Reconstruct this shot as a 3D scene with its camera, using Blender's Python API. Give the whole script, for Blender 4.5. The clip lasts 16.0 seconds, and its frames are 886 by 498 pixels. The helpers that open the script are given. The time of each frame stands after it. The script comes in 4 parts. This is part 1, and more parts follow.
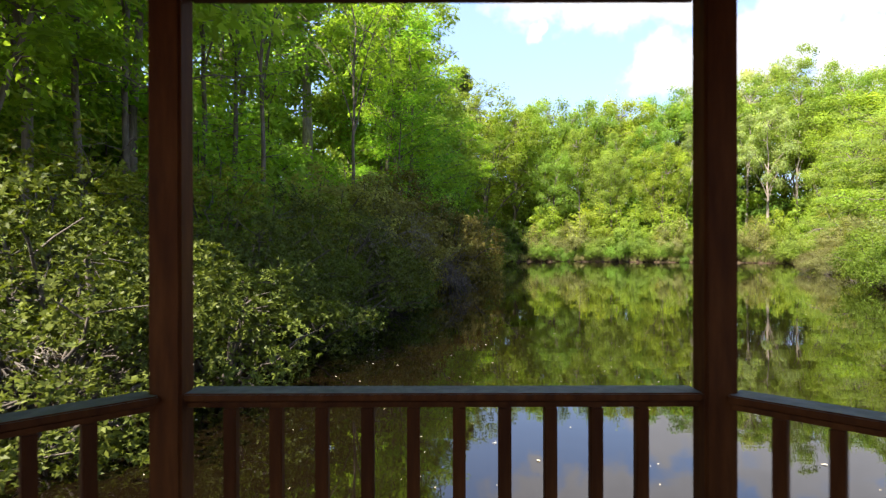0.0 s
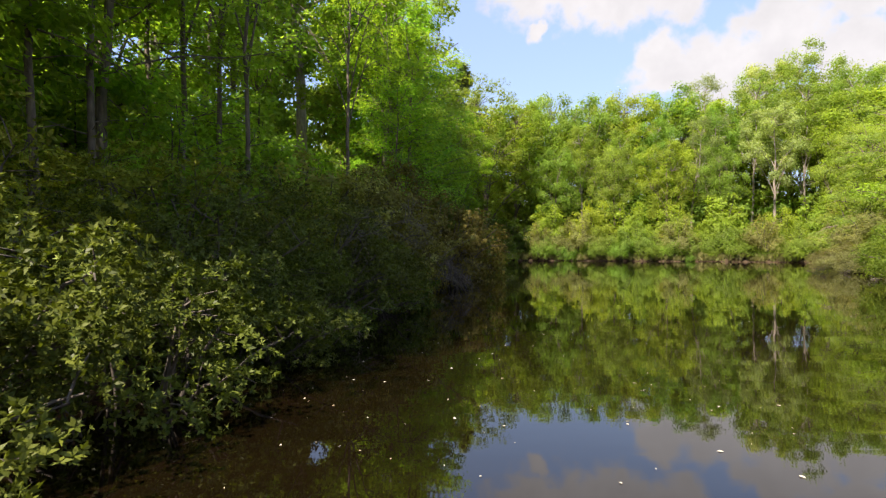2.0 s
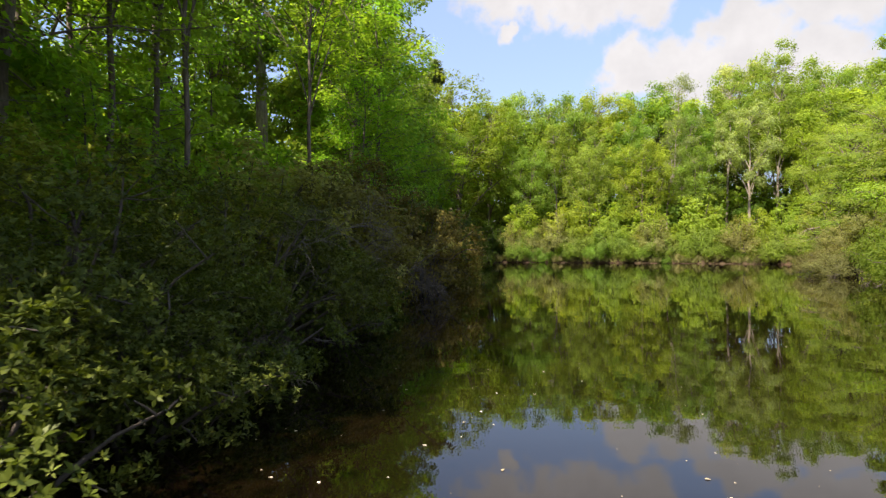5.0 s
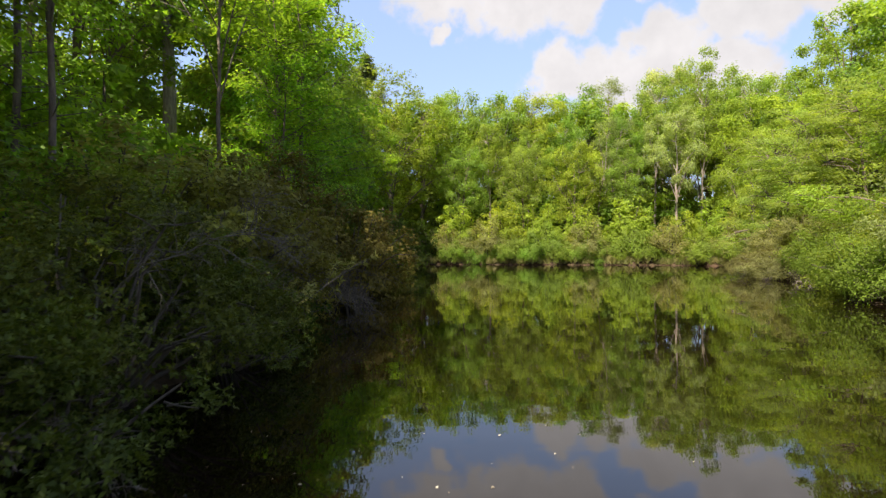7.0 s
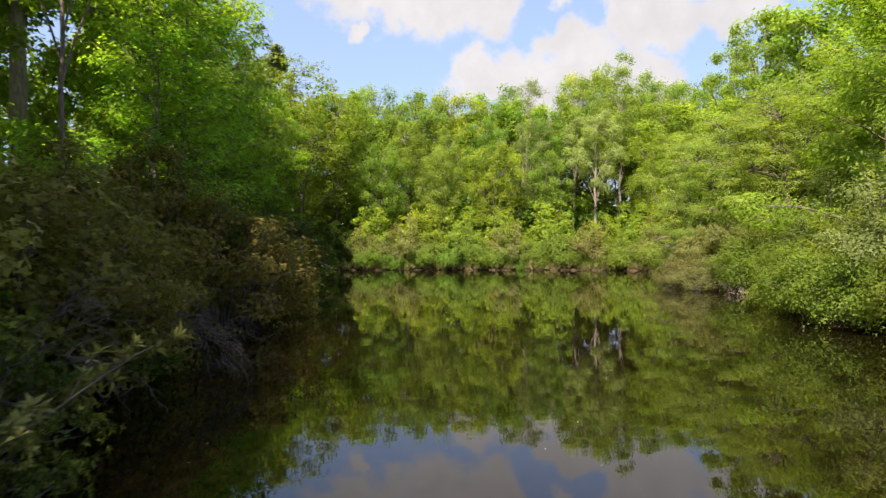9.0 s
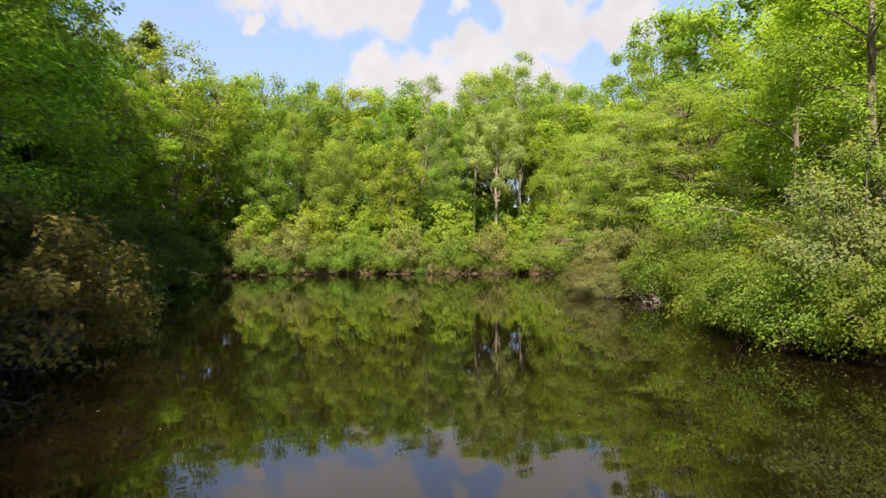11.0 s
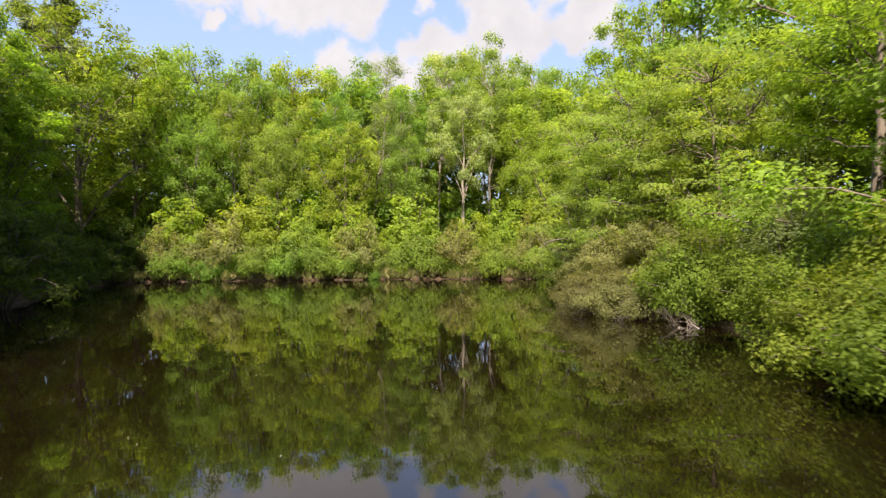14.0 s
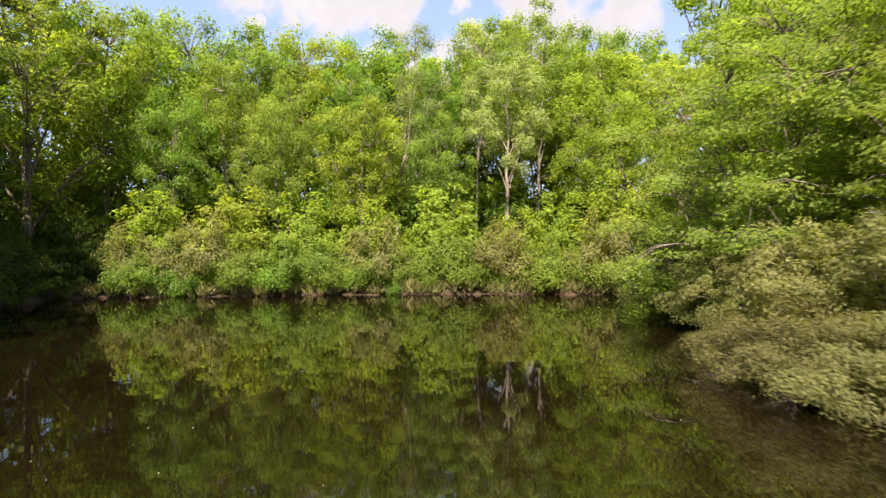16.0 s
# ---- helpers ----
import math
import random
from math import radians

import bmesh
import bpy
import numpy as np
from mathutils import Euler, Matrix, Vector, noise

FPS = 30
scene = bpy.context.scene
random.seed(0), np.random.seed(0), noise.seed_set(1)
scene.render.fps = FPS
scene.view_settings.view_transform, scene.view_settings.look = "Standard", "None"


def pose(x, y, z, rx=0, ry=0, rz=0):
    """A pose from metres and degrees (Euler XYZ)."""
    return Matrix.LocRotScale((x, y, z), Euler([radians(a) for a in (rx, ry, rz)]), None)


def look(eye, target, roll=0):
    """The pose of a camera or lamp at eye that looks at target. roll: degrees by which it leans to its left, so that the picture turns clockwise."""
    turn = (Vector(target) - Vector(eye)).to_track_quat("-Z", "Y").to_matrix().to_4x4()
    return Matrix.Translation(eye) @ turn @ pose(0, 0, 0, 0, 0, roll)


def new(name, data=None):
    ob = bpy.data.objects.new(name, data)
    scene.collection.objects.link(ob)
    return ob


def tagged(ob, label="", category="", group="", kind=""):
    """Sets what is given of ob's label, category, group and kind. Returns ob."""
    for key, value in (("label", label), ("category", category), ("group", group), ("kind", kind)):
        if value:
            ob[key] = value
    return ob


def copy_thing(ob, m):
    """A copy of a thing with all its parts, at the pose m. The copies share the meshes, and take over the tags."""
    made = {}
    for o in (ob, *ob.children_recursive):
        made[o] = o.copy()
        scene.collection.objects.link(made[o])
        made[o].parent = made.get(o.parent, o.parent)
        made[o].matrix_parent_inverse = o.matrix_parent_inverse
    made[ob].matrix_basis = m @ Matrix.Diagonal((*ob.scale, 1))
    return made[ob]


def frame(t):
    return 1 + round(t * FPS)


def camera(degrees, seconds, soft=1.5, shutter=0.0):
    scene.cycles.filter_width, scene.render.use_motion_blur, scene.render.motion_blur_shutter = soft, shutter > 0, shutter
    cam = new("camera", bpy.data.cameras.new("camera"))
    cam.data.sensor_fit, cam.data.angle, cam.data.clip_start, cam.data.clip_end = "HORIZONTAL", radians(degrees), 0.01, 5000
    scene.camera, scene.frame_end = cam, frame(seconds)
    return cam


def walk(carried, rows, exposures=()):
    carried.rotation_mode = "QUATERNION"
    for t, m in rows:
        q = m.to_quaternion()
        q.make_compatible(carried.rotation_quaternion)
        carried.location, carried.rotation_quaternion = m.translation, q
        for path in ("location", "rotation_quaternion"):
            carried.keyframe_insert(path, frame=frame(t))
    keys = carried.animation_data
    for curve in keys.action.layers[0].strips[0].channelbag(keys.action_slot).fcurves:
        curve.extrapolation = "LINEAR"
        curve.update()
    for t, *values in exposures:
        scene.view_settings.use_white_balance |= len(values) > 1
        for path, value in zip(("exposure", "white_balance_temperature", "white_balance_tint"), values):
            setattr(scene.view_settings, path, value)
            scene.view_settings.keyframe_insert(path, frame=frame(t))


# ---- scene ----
cam = camera(73.9, 16.0, soft=1.3, shutter=0.4)
# seconds, x, y, height over the water, heading; a level, stabilised flight
PATH = [
    (0.0, 0.0, 0.0, 1.6, -0.0),
    (0.5, 0.004, 0.474, 1.549, -0.0),
    (1.0, 0.015, 0.891, 1.49, -0.0),
    (1.5, 0.025, 1.253, 1.456, -0.01),
    (2.0, 0.022, 1.574, 1.47, -0.02),
    (2.5, 0.014, 1.889, 1.508, -0.01),
    (3.0, 0.007, 2.244, 1.554, 0.0),
    (3.5, 0.003, 2.658, 1.597, 0.0),
    (6.0, 0.144, 4.926, 1.657, -6.25),
    (6.5, 0.216, 5.516, 1.708, -7.93),
    (7.0, 0.298, 6.123, 1.788, -9.31),
    (7.5, 0.428, 6.82, 1.889, -10.74),
    (8.0, 0.631, 7.65, 2.005, -12.5),
    (8.5, 0.877, 8.57, 2.135, -14.73),
    (9.0, 1.159, 9.482, 2.243, -17.22),
    (9.5, 1.511, 10.377, 2.322, -19.7),
    (10.0, 1.923, 11.278, 2.406, -22.23),
    (12.5, 4.565, 15.91, 2.483, -30.37),
    (13.0, 5.212, 16.984, 2.516, -30.36),
    (13.5, 5.941, 18.219, 2.529, -30.33),
    (14.0, 6.967, 20.006, 2.554, -30.32),
    (14.5, 8.445, 22.434, 2.6, -30.2),
    (15.0, 9.929, 25.0, 2.69, -29.55),
    (15.5, 11.297, 27.497, 2.802, -28.16),
    (16.0, 12.45, 29.861, 2.909, -26.8),
]
walk(cam, [(t, pose(x, y, z, 89.92, 0.1, yaw)) for t, x, y, z, yaw in PATH],
     [(0.0, 2.08, 6500, 15), (0.4, 1.9, 6550, 15), (0.9, 1.84, 6650, 15), (1.5, 1.7, 6850, 17), (3.5, 1.58, 7050, 15.5), (12.0, 1.52, 7000, 15.5), (16.0, 1.64, 6980, 21)])

# ---- world, sun, exposure ----
SUN_AZ, SUN_EL = 219.0, 52.0   # degrees clockwise from +y, and above the horizon
sun_to = Vector((math.sin(radians(SUN_AZ)) * math.cos(radians(SUN_EL)), math.cos(radians(SUN_AZ)) * math.cos(radians(SUN_EL)), math.sin(radians(SUN_EL))))
sun = new("sun", bpy.data.lights.new("sun", "SUN"))
sun.data.energy, sun.data.angle, sun.data.color = 4.8, radians(0.53), (1.0, 0.94, 0.84)
sun.matrix_world = look(sun_to * 100, (0, 0, 0))


def make_sky():
    world = bpy.data.worlds.new("sky")
    scene.world = world
    world.use_nodes = True
    nt = world.node_tree
    nt.nodes.clear()
    nd, ln = nt.nodes.new, nt.links.new
    out, bg = nd("ShaderNodeOutputWorld"), nd("ShaderNodeBackground")
    sky = nd("ShaderNodeTexSky")
    sky.sky_type, sky.sun_disc = "NISHITA", False
    sky.sun_elevation, sky.sun_rotation = radians(SUN_EL), radians(SUN_AZ)
    sky.air_density, sky.dust_density, sky.ozone_density = 1.4, 0.6, 3.0
    co = nd("ShaderNodeTexCoord")

    def math_node(op, a, b=None):
        n = nd("ShaderNodeMath")
        n.operation = op
        for i, v in enumerate((a, b)):
            if v is None:
                continue
            if isinstance(v, (int, float)):
                n.inputs[i].default_value = v
            else:
                ln(v, n.inputs[i])
        return n.outputs[0]

    big, fine = nd("ShaderNodeTexNoise"), nd("ShaderNodeTexNoise")
    for n, scale, detail in ((big, 5.5, 3.0), (fine, 17.0, 7.0)):
        n.inputs["Scale"].default_value, n.inputs["Detail"].default_value = scale, detail
        n.inputs["Roughness"].default_value = 0.55
        ln(co.outputs["Generated"], n.inputs["Vector"])
    # heaps of cumulus: heading, elevation, radius (degrees)
    heaps = [(9.5, 24.5, 6.0), (15.5, 24.0, 7.5), (21.0, 23.0, 5.5), (15.0, 29.5, 8.5), (9.3, 20.3, 1.5),
             (28.5, 22.6, 2.0), (20.5, 16.5, 4.5), (26.0, 16.0, 6.0), (31.0, 17.5, 5.0), (36.0, 20.5, 5.5),
             (40.5, 25.0, 5.0), (44.0, 21.0, 4.2), (35.5, 14.0, 5.0), (49.0, 27.0, 4.0), (24.0, 11.0, 5.0)]
    warp = nd("ShaderNodeTexNoise")
    warp.inputs["Scale"].default_value, warp.inputs["Detail"].default_value, warp.inputs["Roughness"].default_value = 7.0, 5.0, 0.6
    ln(co.outputs["Generated"], warp.inputs["Vector"])
    shift, moved = nd("ShaderNodeVectorMath"), nd("ShaderNodeVectorMath")
    shift.operation, moved.operation = "MULTIPLY_ADD", "ADD"
    ln(warp.outputs["Color"], shift.inputs[0])
    shift.inputs[1].default_value, shift.inputs[2].default_value = (0.10, 0.10, 0.10), (-0.05, -0.05, -0.05)
    ln(co.outputs["Generated"], moved.inputs[0])
    ln(shift.outputs[0], moved.inputs[1])
    level = None
    for az, el, r in heaps:
        d = nd("ShaderNodeVectorMath")
        d.operation = "DISTANCE"
        ln(moved.outputs[0], d.inputs[0])
        a, e = radians(az), radians(el)
        d.inputs[1].default_value = (math.sin(a) * math.cos(e), math.cos(a) * math.cos(e), math.sin(e))
        v = math_node("SUBTRACT", 1.0, math_node("DIVIDE", d.outputs["Value"], radians(r * 0.84)))
        level = v if level is None else math_node("MAXIMUM", level, v)
    # the fair-weather clouds of the rest of the sky
    far = nd("ShaderNodeVectorMath")
    far.operation = "DISTANCE"
    ln(co.outputs["Generated"], far.inputs[0])
    far.inputs[1].default_value = (0.35, 0.92, 0.2)
    rest = math_node("MULTIPLY", math_node("SUBTRACT", big.outputs["Fac"], 0.55), 4.0)
    rest = math_node("SUBTRACT", rest, math_node("MULTIPLY", math_node("LESS_THAN", far.outputs["Value"], 0.95), 9.0))
    level = math_node("MAXIMUM", level, rest)
    wob = math_node("ADD", math_node("MULTIPLY", math_node("SUBTRACT", fine.outputs["Fac"], 0.5), 1.7), math_node("MULTIPLY", math_node("SUBTRACT", big.outputs["Fac"], 0.5), 0.8))
    level = math_node("ADD", level, wob)
    cover = nd("ShaderNodeMapRange")
    cover.interpolation_type = "SMOOTHSTEP"
    cover.inputs["From Min"].default_value, cover.inputs["From Max"].default_value = 0.0, 0.42
    cover.inputs["To Max"].default_value = 0.93
    ln(level, cover.inputs["Value"])
    lit = nd("ShaderNodeMapRange")   # thick hearts of the clouds are slightly greyer
    lit.inputs["From Min"].default_value, lit.inputs["From Max"].default_value = 0.3, 0.75
    lit.inputs["To Min"].default_value, lit.inputs["To Max"].default_value = CLOUD, CLOUD * 0.82
    ln(fine.outputs["Fac"], lit.inputs["Value"])
    white = nd("ShaderNodeCombineColor")
    ln(math_node("MULTIPLY", lit.outputs[0], 0.98), white.inputs[0])
    ln(lit.outputs[0], white.inputs[1])
    ln(math_node("MULTIPLY", lit.outputs[0], 1.02), white.inputs[2])
    # thin high haze
    veil = nd("ShaderNodeMix")
    veil.data_type = "RGBA"
    veil.inputs["Factor"].default_value = 0.5
    ln(sky.outputs[0], veil.inputs["A"])
    veil.inputs["B"].default_value = (3.1, 4.5, 7.8, 1)
    mix = nd("ShaderNodeMix")
    mix.data_type = "RGBA"
    ln(cover.outputs[0], mix.inputs["Factor"])
    ln(veil.outputs["Result"], mix.inputs["A"])
    ln(white.outputs[0], mix.inputs["B"])
    ln(mix.outputs["Result"], bg.inputs["Color"])
    bg.inputs["Strength"].default_value = SKY
    ln(bg.outputs[0], out.inputs["Surface"])


SKY, CLOUD = 0.063, 5.1
make_sky()

# ---- materials ----


def material(name):
    m = bpy.data.materials.new(name)
    m.use_nodes = True
    nt = m.node_tree
    return m, nt, nt.nodes["Principled BSDF"]


def ramp(nt, source, stops):
    r = nt.nodes.new("ShaderNodeValToRGB")
    el = r.color_ramp.elements
    while len(el) < len(stops):
        el.new(0.5)
    for e, (p, c) in zip(el, stops):
        e.position, e.color = p, (*c, 1)
    nt.links.new(source, r.inputs["Fac"])
    return r.outputs["Color"]


def noise_tex(nt, scale, detail=4.0, rough=0.55, vector=None, stretch=None):
    n = nt.nodes.new("ShaderNodeTexNoise")
    n.inputs["Scale"].default_value, n.inputs["Detail"].default_value, n.inputs["Roughness"].default_value = scale, detail, rough
    co = nt.nodes.new("ShaderNodeTexCoord")
    v = co.outputs["Object"]
    if stretch:
        mp = nt.nodes.new("ShaderNodeMapping")
        mp.inputs["Scale"].default_value = stretch
        nt.links.new(v, mp.inputs["Vector"])
        v = mp.outputs[0]
    nt.links.new(v, n.inputs["Vector"])
    return n.outputs["Fac"]


def bump(nt, bsdf, height, strength, distance):
    b = nt.nodes.new("ShaderNodeBump")
    b.inputs["Strength"].default_value, b.inputs["Distance"].default_value = strength, distance
    nt.links.new(height, b.inputs["Height"])
    nt.links.new(b.outputs[0], bsdf.inputs["Normal"])


def leaf_material(name, dark, light, glow, gloss=0.55, share=0.58, hue=0.018, sheen=0.12):
    """Leaves: each one a little different, light shining through; dark, light: colours; glow: the colour seen through the leaf."""
    m, nt, p = material(name)
    nd, ln = nt.nodes.new, nt.links.new
    geo, info = nd("ShaderNodeNewGeometry"), nd("ShaderNodeObjectInfo")
    c = ramp(nt, geo.outputs["Random Per Island"], [(0.0, dark), (0.55, [(a + b) / 2 for a, b in zip(dark, light)]), (1.0, light)])
    hs = nd("ShaderNodeHueSaturation")
    v = nd("ShaderNodeMapRange")
    v.inputs["To Min"].default_value, v.inputs["To Max"].default_value = 0.5 - hue, 0.5 + hue
    ln(info.outputs["Random"], v.inputs["Value"])
    ln(v.outputs[0], hs.inputs["Hue"])
    pat = nd("ShaderNodeMapRange")
    pat.inputs["From Min"].default_value, pat.inputs["From Max"].default_value = 0.3, 0.7
    pat.inputs["To Min"].default_value, pat.inputs["To Max"].default_value = 0.72, 1.25
    ln(noise_tex(nt, 0.55, 2.0), pat.inputs["Value"])
    ln(pat.outputs[0], hs.inputs["Value"])
    ln(c, hs.inputs["Color"])
    ln(hs.outputs[0], p.inputs["Base Color"])
    p.inputs["Roughness"].default_value = gloss
    p.inputs["Specular IOR Level"].default_value = sheen
    tr = nd("ShaderNodeBsdfTranslucent")
    mg = nd("ShaderNodeMix")
    mg.data_type, mg.blend_type = "RGBA", "MULTIPLY"
    mg.inputs["Factor"].default_value = 1.0
    ln(hs.outputs[0], mg.inputs["A"])
    mg.inputs["B"].default_value = (*glow, 1)
    ln(mg.outputs["Result"], tr.inputs["Color"])
    mx = nd("ShaderNodeMixShader")
    mx.inputs[0].default_value = share
    ln(p.outputs[0], mx.inputs[1])
    ln(tr.outputs[0], mx.inputs[2])
    ln(mx.outputs[0], nt.nodes["Material Output"].inputs["Surface"])
    return m


def bark_material(name, dark, light, scale=9.0):
    m, nt, p = material(name)
    f = noise_tex(nt, scale, 6.0, 0.65, stretch=(1, 1, 0.22))
    nt.links.new(ramp(nt, f, [(0.3, dark), (0.62, light), (0.8, [min(1, x * 1.25) for x in light])]), p.inputs["Base Color"])
    p.inputs["Roughness"].default_value = 0.9
    bump(nt, p, f, 0.7, 0.03)
    return m


GLOW = (1.8, 1.75, 0.7)
L_BRIGHT = leaf_material("bright_spring_leaves", (0.16, 0.232, 0.03), (0.268, 0.352, 0.053), GLOW)
L_MID = leaf_material("mid_green_leaves", (0.125, 0.202, 0.034), (0.218, 0.31, 0.056), GLOW)
# very dark: the shade of the left bank is part of this colour
L_DEEP_SHADE = leaf_material("deep_green_leaves_with_shade", (0.045, 0.074, 0.014), (0.092, 0.132, 0.025), GLOW)
L_GREY = leaf_material("grey_green_leaves", (0.14, 0.19, 0.07), (0.225, 0.285, 0.105), GLOW)
L_FRESH = leaf_material("fresh_green_leaves", (0.1, 0.15, 0.019), (0.18, 0.245, 0.034), GLOW, share=0.5)
L_PALE = leaf_material("pale_young_leaves", (0.215, 0.26, 0.095), (0.35, 0.395, 0.155), GLOW)
L_YELLOW = leaf_material("yellow_green_leaves", (0.15, 0.21, 0.038), (0.25, 0.315, 0.07), GLOW, share=0.6)
L_CANOPY = leaf_material("thin_sunlit_canopy_leaves", (0.108, 0.205, 0.025), (0.218, 0.34, 0.046), GLOW, share=0.68)
L_LAUREL = leaf_material("leathery_laurel_leaves", (0.042, 0.056, 0.008), (0.112, 0.13, 0.02), (1.4, 1.5, 0.4), gloss=0.45, share=0.3, sheen=0.12)
# greener and lighter copy of L_LAUREL; the brightness stands in for missing light
L_LAUREL_GREEN = leaf_material("green_laurel_leaves_lightened", (0.102, 0.128, 0.015), (0.225, 0.25, 0.036), (1.4, 1.5, 0.4), gloss=0.5, share=0.35, sheen=0.06)
L_YOUNG = leaf_material("young_laurel_tips", (0.10, 0.135, 0.024), (0.20, 0.23, 0.055), (1.4, 1.5, 0.6), gloss=0.5, share=0.3)
# pale gold imitates sun falling on the shoots
L_SUN_GOLD = leaf_material("golden_shoots_sun_in_colour", (0.21, 0.2, 0.05), (0.38, 0.34, 0.12), (1.4, 1.5, 0.6), gloss=0.5, share=0.3)
L_OLIVE = leaf_material("olive_shrub_leaves", (0.145, 0.162, 0.056), (0.27, 0.28, 0.11), GLOW)
L_EVERGREEN = leaf_material("dull_evergreen_leaves", (0.108, 0.112, 0.038), (0.205, 0.204, 0.08), GLOW, share=0.5)
L_SHADE = leaf_material("shaded_canopy_leaves", (0.105, 0.195, 0.024), (0.21, 0.32, 0.042), GLOW, share=0.7)
# brownish brush; the next two also carry shade (dull) and light (thicket) in their colour
L_DUSK = leaf_material("dull_leaves_shade_in_colour", (0.08, 0.072, 0.016), (0.175, 0.157, 0.039), GLOW, share=0.35, sheen=0.05)
L_THICKET = leaf_material("grey_green_leaves_light_in_colour", (0.145, 0.16, 0.04), (0.265, 0.275, 0.078), GLOW, share=0.5, sheen=0.06)
L_STRAW = leaf_material("dry_and_green_grass", (0.16, 0.19, 0.05), (0.36, 0.31, 0.15), (1.2, 1.2, 0.7), share=0.4)
L_PINE = leaf_material("pine_needles", (0.11, 0.15, 0.06), (0.2, 0.25, 0.11), (1.2, 1.3, 0.6), share=0.3)
BARK = bark_material("grey_brown_bark", (0.055, 0.04, 0.028), (0.17, 0.135, 0.10))
BARK_PALE = bark_material("pale_bark", (0.13, 0.105, 0.08), (0.30, 0.25, 0.20))
TWIG = bark_material("weathered_twigs", (0.035, 0.028, 0.02), (0.10, 0.08, 0.06), 14.0)
TWIG_GREY = bark_material("grey_weathered_twigs", (0.06, 0.048, 0.036), (0.135, 0.112, 0.085), 14.0)
DRIFT = bark_material("bleached_dead_wood", (0.15, 0.12, 0.09), (0.31, 0.265, 0.215), 14.0)


def ground_material():
    m, nt, p = material("leaf_litter_and_earth")
    f, g = noise_tex(nt, 0.6, 6.0), noise_tex(nt, 9.0, 8.0, 0.7)
    mx = nt.nodes.new("ShaderNodeMix")
    mx.data_type = "RGBA"
    nt.links.new(f, mx.inputs["Factor"])
    nt.links.new(ramp(nt, g, [(0.35, (0.022, 0.009, 0.005)), (0.6, (0.075, 0.030, 0.015)), (0.8, (0.105, 0.05, 0.027))]), mx.inputs["A"])
    nt.links.new(ramp(nt, g, [(0.3, (0.035, 0.03, 0.012)), (0.7, (0.075, 0.055, 0.024))]), mx.inputs["B"])
    nt.links.new(mx.outputs["Result"], p.inputs["Base Color"])
    p.inputs["Roughness"].default_value = 0.95
    bump(nt, p, g, 0.8, 0.08)
    return m


def water_material():
    m, nt, p = material("still_brown_pond_water")
    f = noise_tex(nt, 0.35, 3.0)
    nt.links.new(ramp(nt, f, [(0.3, (0.0034, 0.002, 0.0008)), (0.7, (0.0058, 0.0034, 0.0013))]), p.inputs["Base Color"])
    p.inputs["Roughness"].default_value = 0.015
    p.inputs["IOR"].default_value = 1.55
    a, b = noise_tex(nt, 1.1, 2.0, stretch=(0.55, 1.0, 1)), noise_tex(nt, 7.0, 2.0, stretch=(0.5, 1.0, 1))
    s = nt.nodes.new("ShaderNodeMath")
    s.operation = "MULTIPLY_ADD"
    nt.links.new(b, s.inputs[0])
    s.inputs[1].default_value = 0.10
    nt.links.new(a, s.inputs[2])
    bump(nt, p, s.outputs[0], 0.055, 0.05)
    return m


def wood_material(name, dark, mid, light, rough=0.7):
    m, nt, p = material(name)
    info = nt.nodes.new("ShaderNodeObjectInfo")
    f = noise_tex(nt, 5.0, 7.0, 0.65, stretch=(5, 5, 0.6))
    c = ramp(nt, f, [(0.28, dark), (0.52, mid), (0.78, light)])
    hs = nt.nodes.new("ShaderNodeHueSaturation")
    v = nt.nodes.new("ShaderNodeMapRange")
    v.inputs["To Min"].default_value, v.inputs["To Max"].default_value = 0.8, 1.2
    nt.links.new(info.outputs["Random"], v.inputs["Value"])
    nt.links.new(v.outputs[0], hs.inputs["Value"])
    nt.links.new(c, hs.inputs["Color"])
    nt.links.new(hs.outputs[0], p.inputs["Base Color"])
    p.inputs["Roughness"].default_value = rough
    p.inputs["Specular IOR Level"].default_value = 0.12
    bump(nt, p, f, 0.35, 0.004)
    return m


M_GROUND, M_WATER = ground_material(), water_material()
M_WOOD = wood_material("red_brown_stained_timber", (0.034, 0.0085, 0.0018), (0.072, 0.022, 0.0042), (0.115, 0.040, 0.009))
M_WOOD_TOP = wood_material("weathered_grey_timber", (0.05, 0.052, 0.046), (0.095, 0.098, 0.085), (0.15, 0.15, 0.13), 0.6)
M_SHINGLE = wood_material("roof_shingles", (0.04, 0.035, 0.03), (0.08, 0.07, 0.06), (0.12, 0.10, 0.09), 0.9)
M_FLECK = leaf_material("fallen_petals", (0.35, 0.28, 0.16), (0.75, 0.68, 0.5), (1, 1, 1), share=0.1)

# ---- mesh helpers ----


def quads(name, verts, faces, mat, smooth=False):
    """A mesh from arrays of corners and quads."""
    me = bpy.data.meshes.new(name)
    v, f = np.asarray(verts, np.float32).reshape(-1, 3), np.asarray(faces, np.int32)
    k = f.shape[1]
    me.vertices.add(len(v))
    me.vertices.foreach_set("co", v.ravel())
    me.loops.add(f.size)
    me.loops.foreach_set("vertex_index", f.ravel())
    me.polygons.add(len(f))
    me.polygons.foreach_set("loop_start", np.arange(0, f.size, k, dtype=np.int32))
    me.polygons.foreach_set("loop_total", np.full(len(f), k, np.int32))
    if smooth:
        me.polygons.foreach_set("use_smooth", np.ones(len(f), bool))
    me.materials.append(mat)
    me.update(calc_edges=True)
    return me


def unit(a):
    return a / np.maximum(np.linalg.norm(a, axis=-1, keepdims=True), 1e-9)


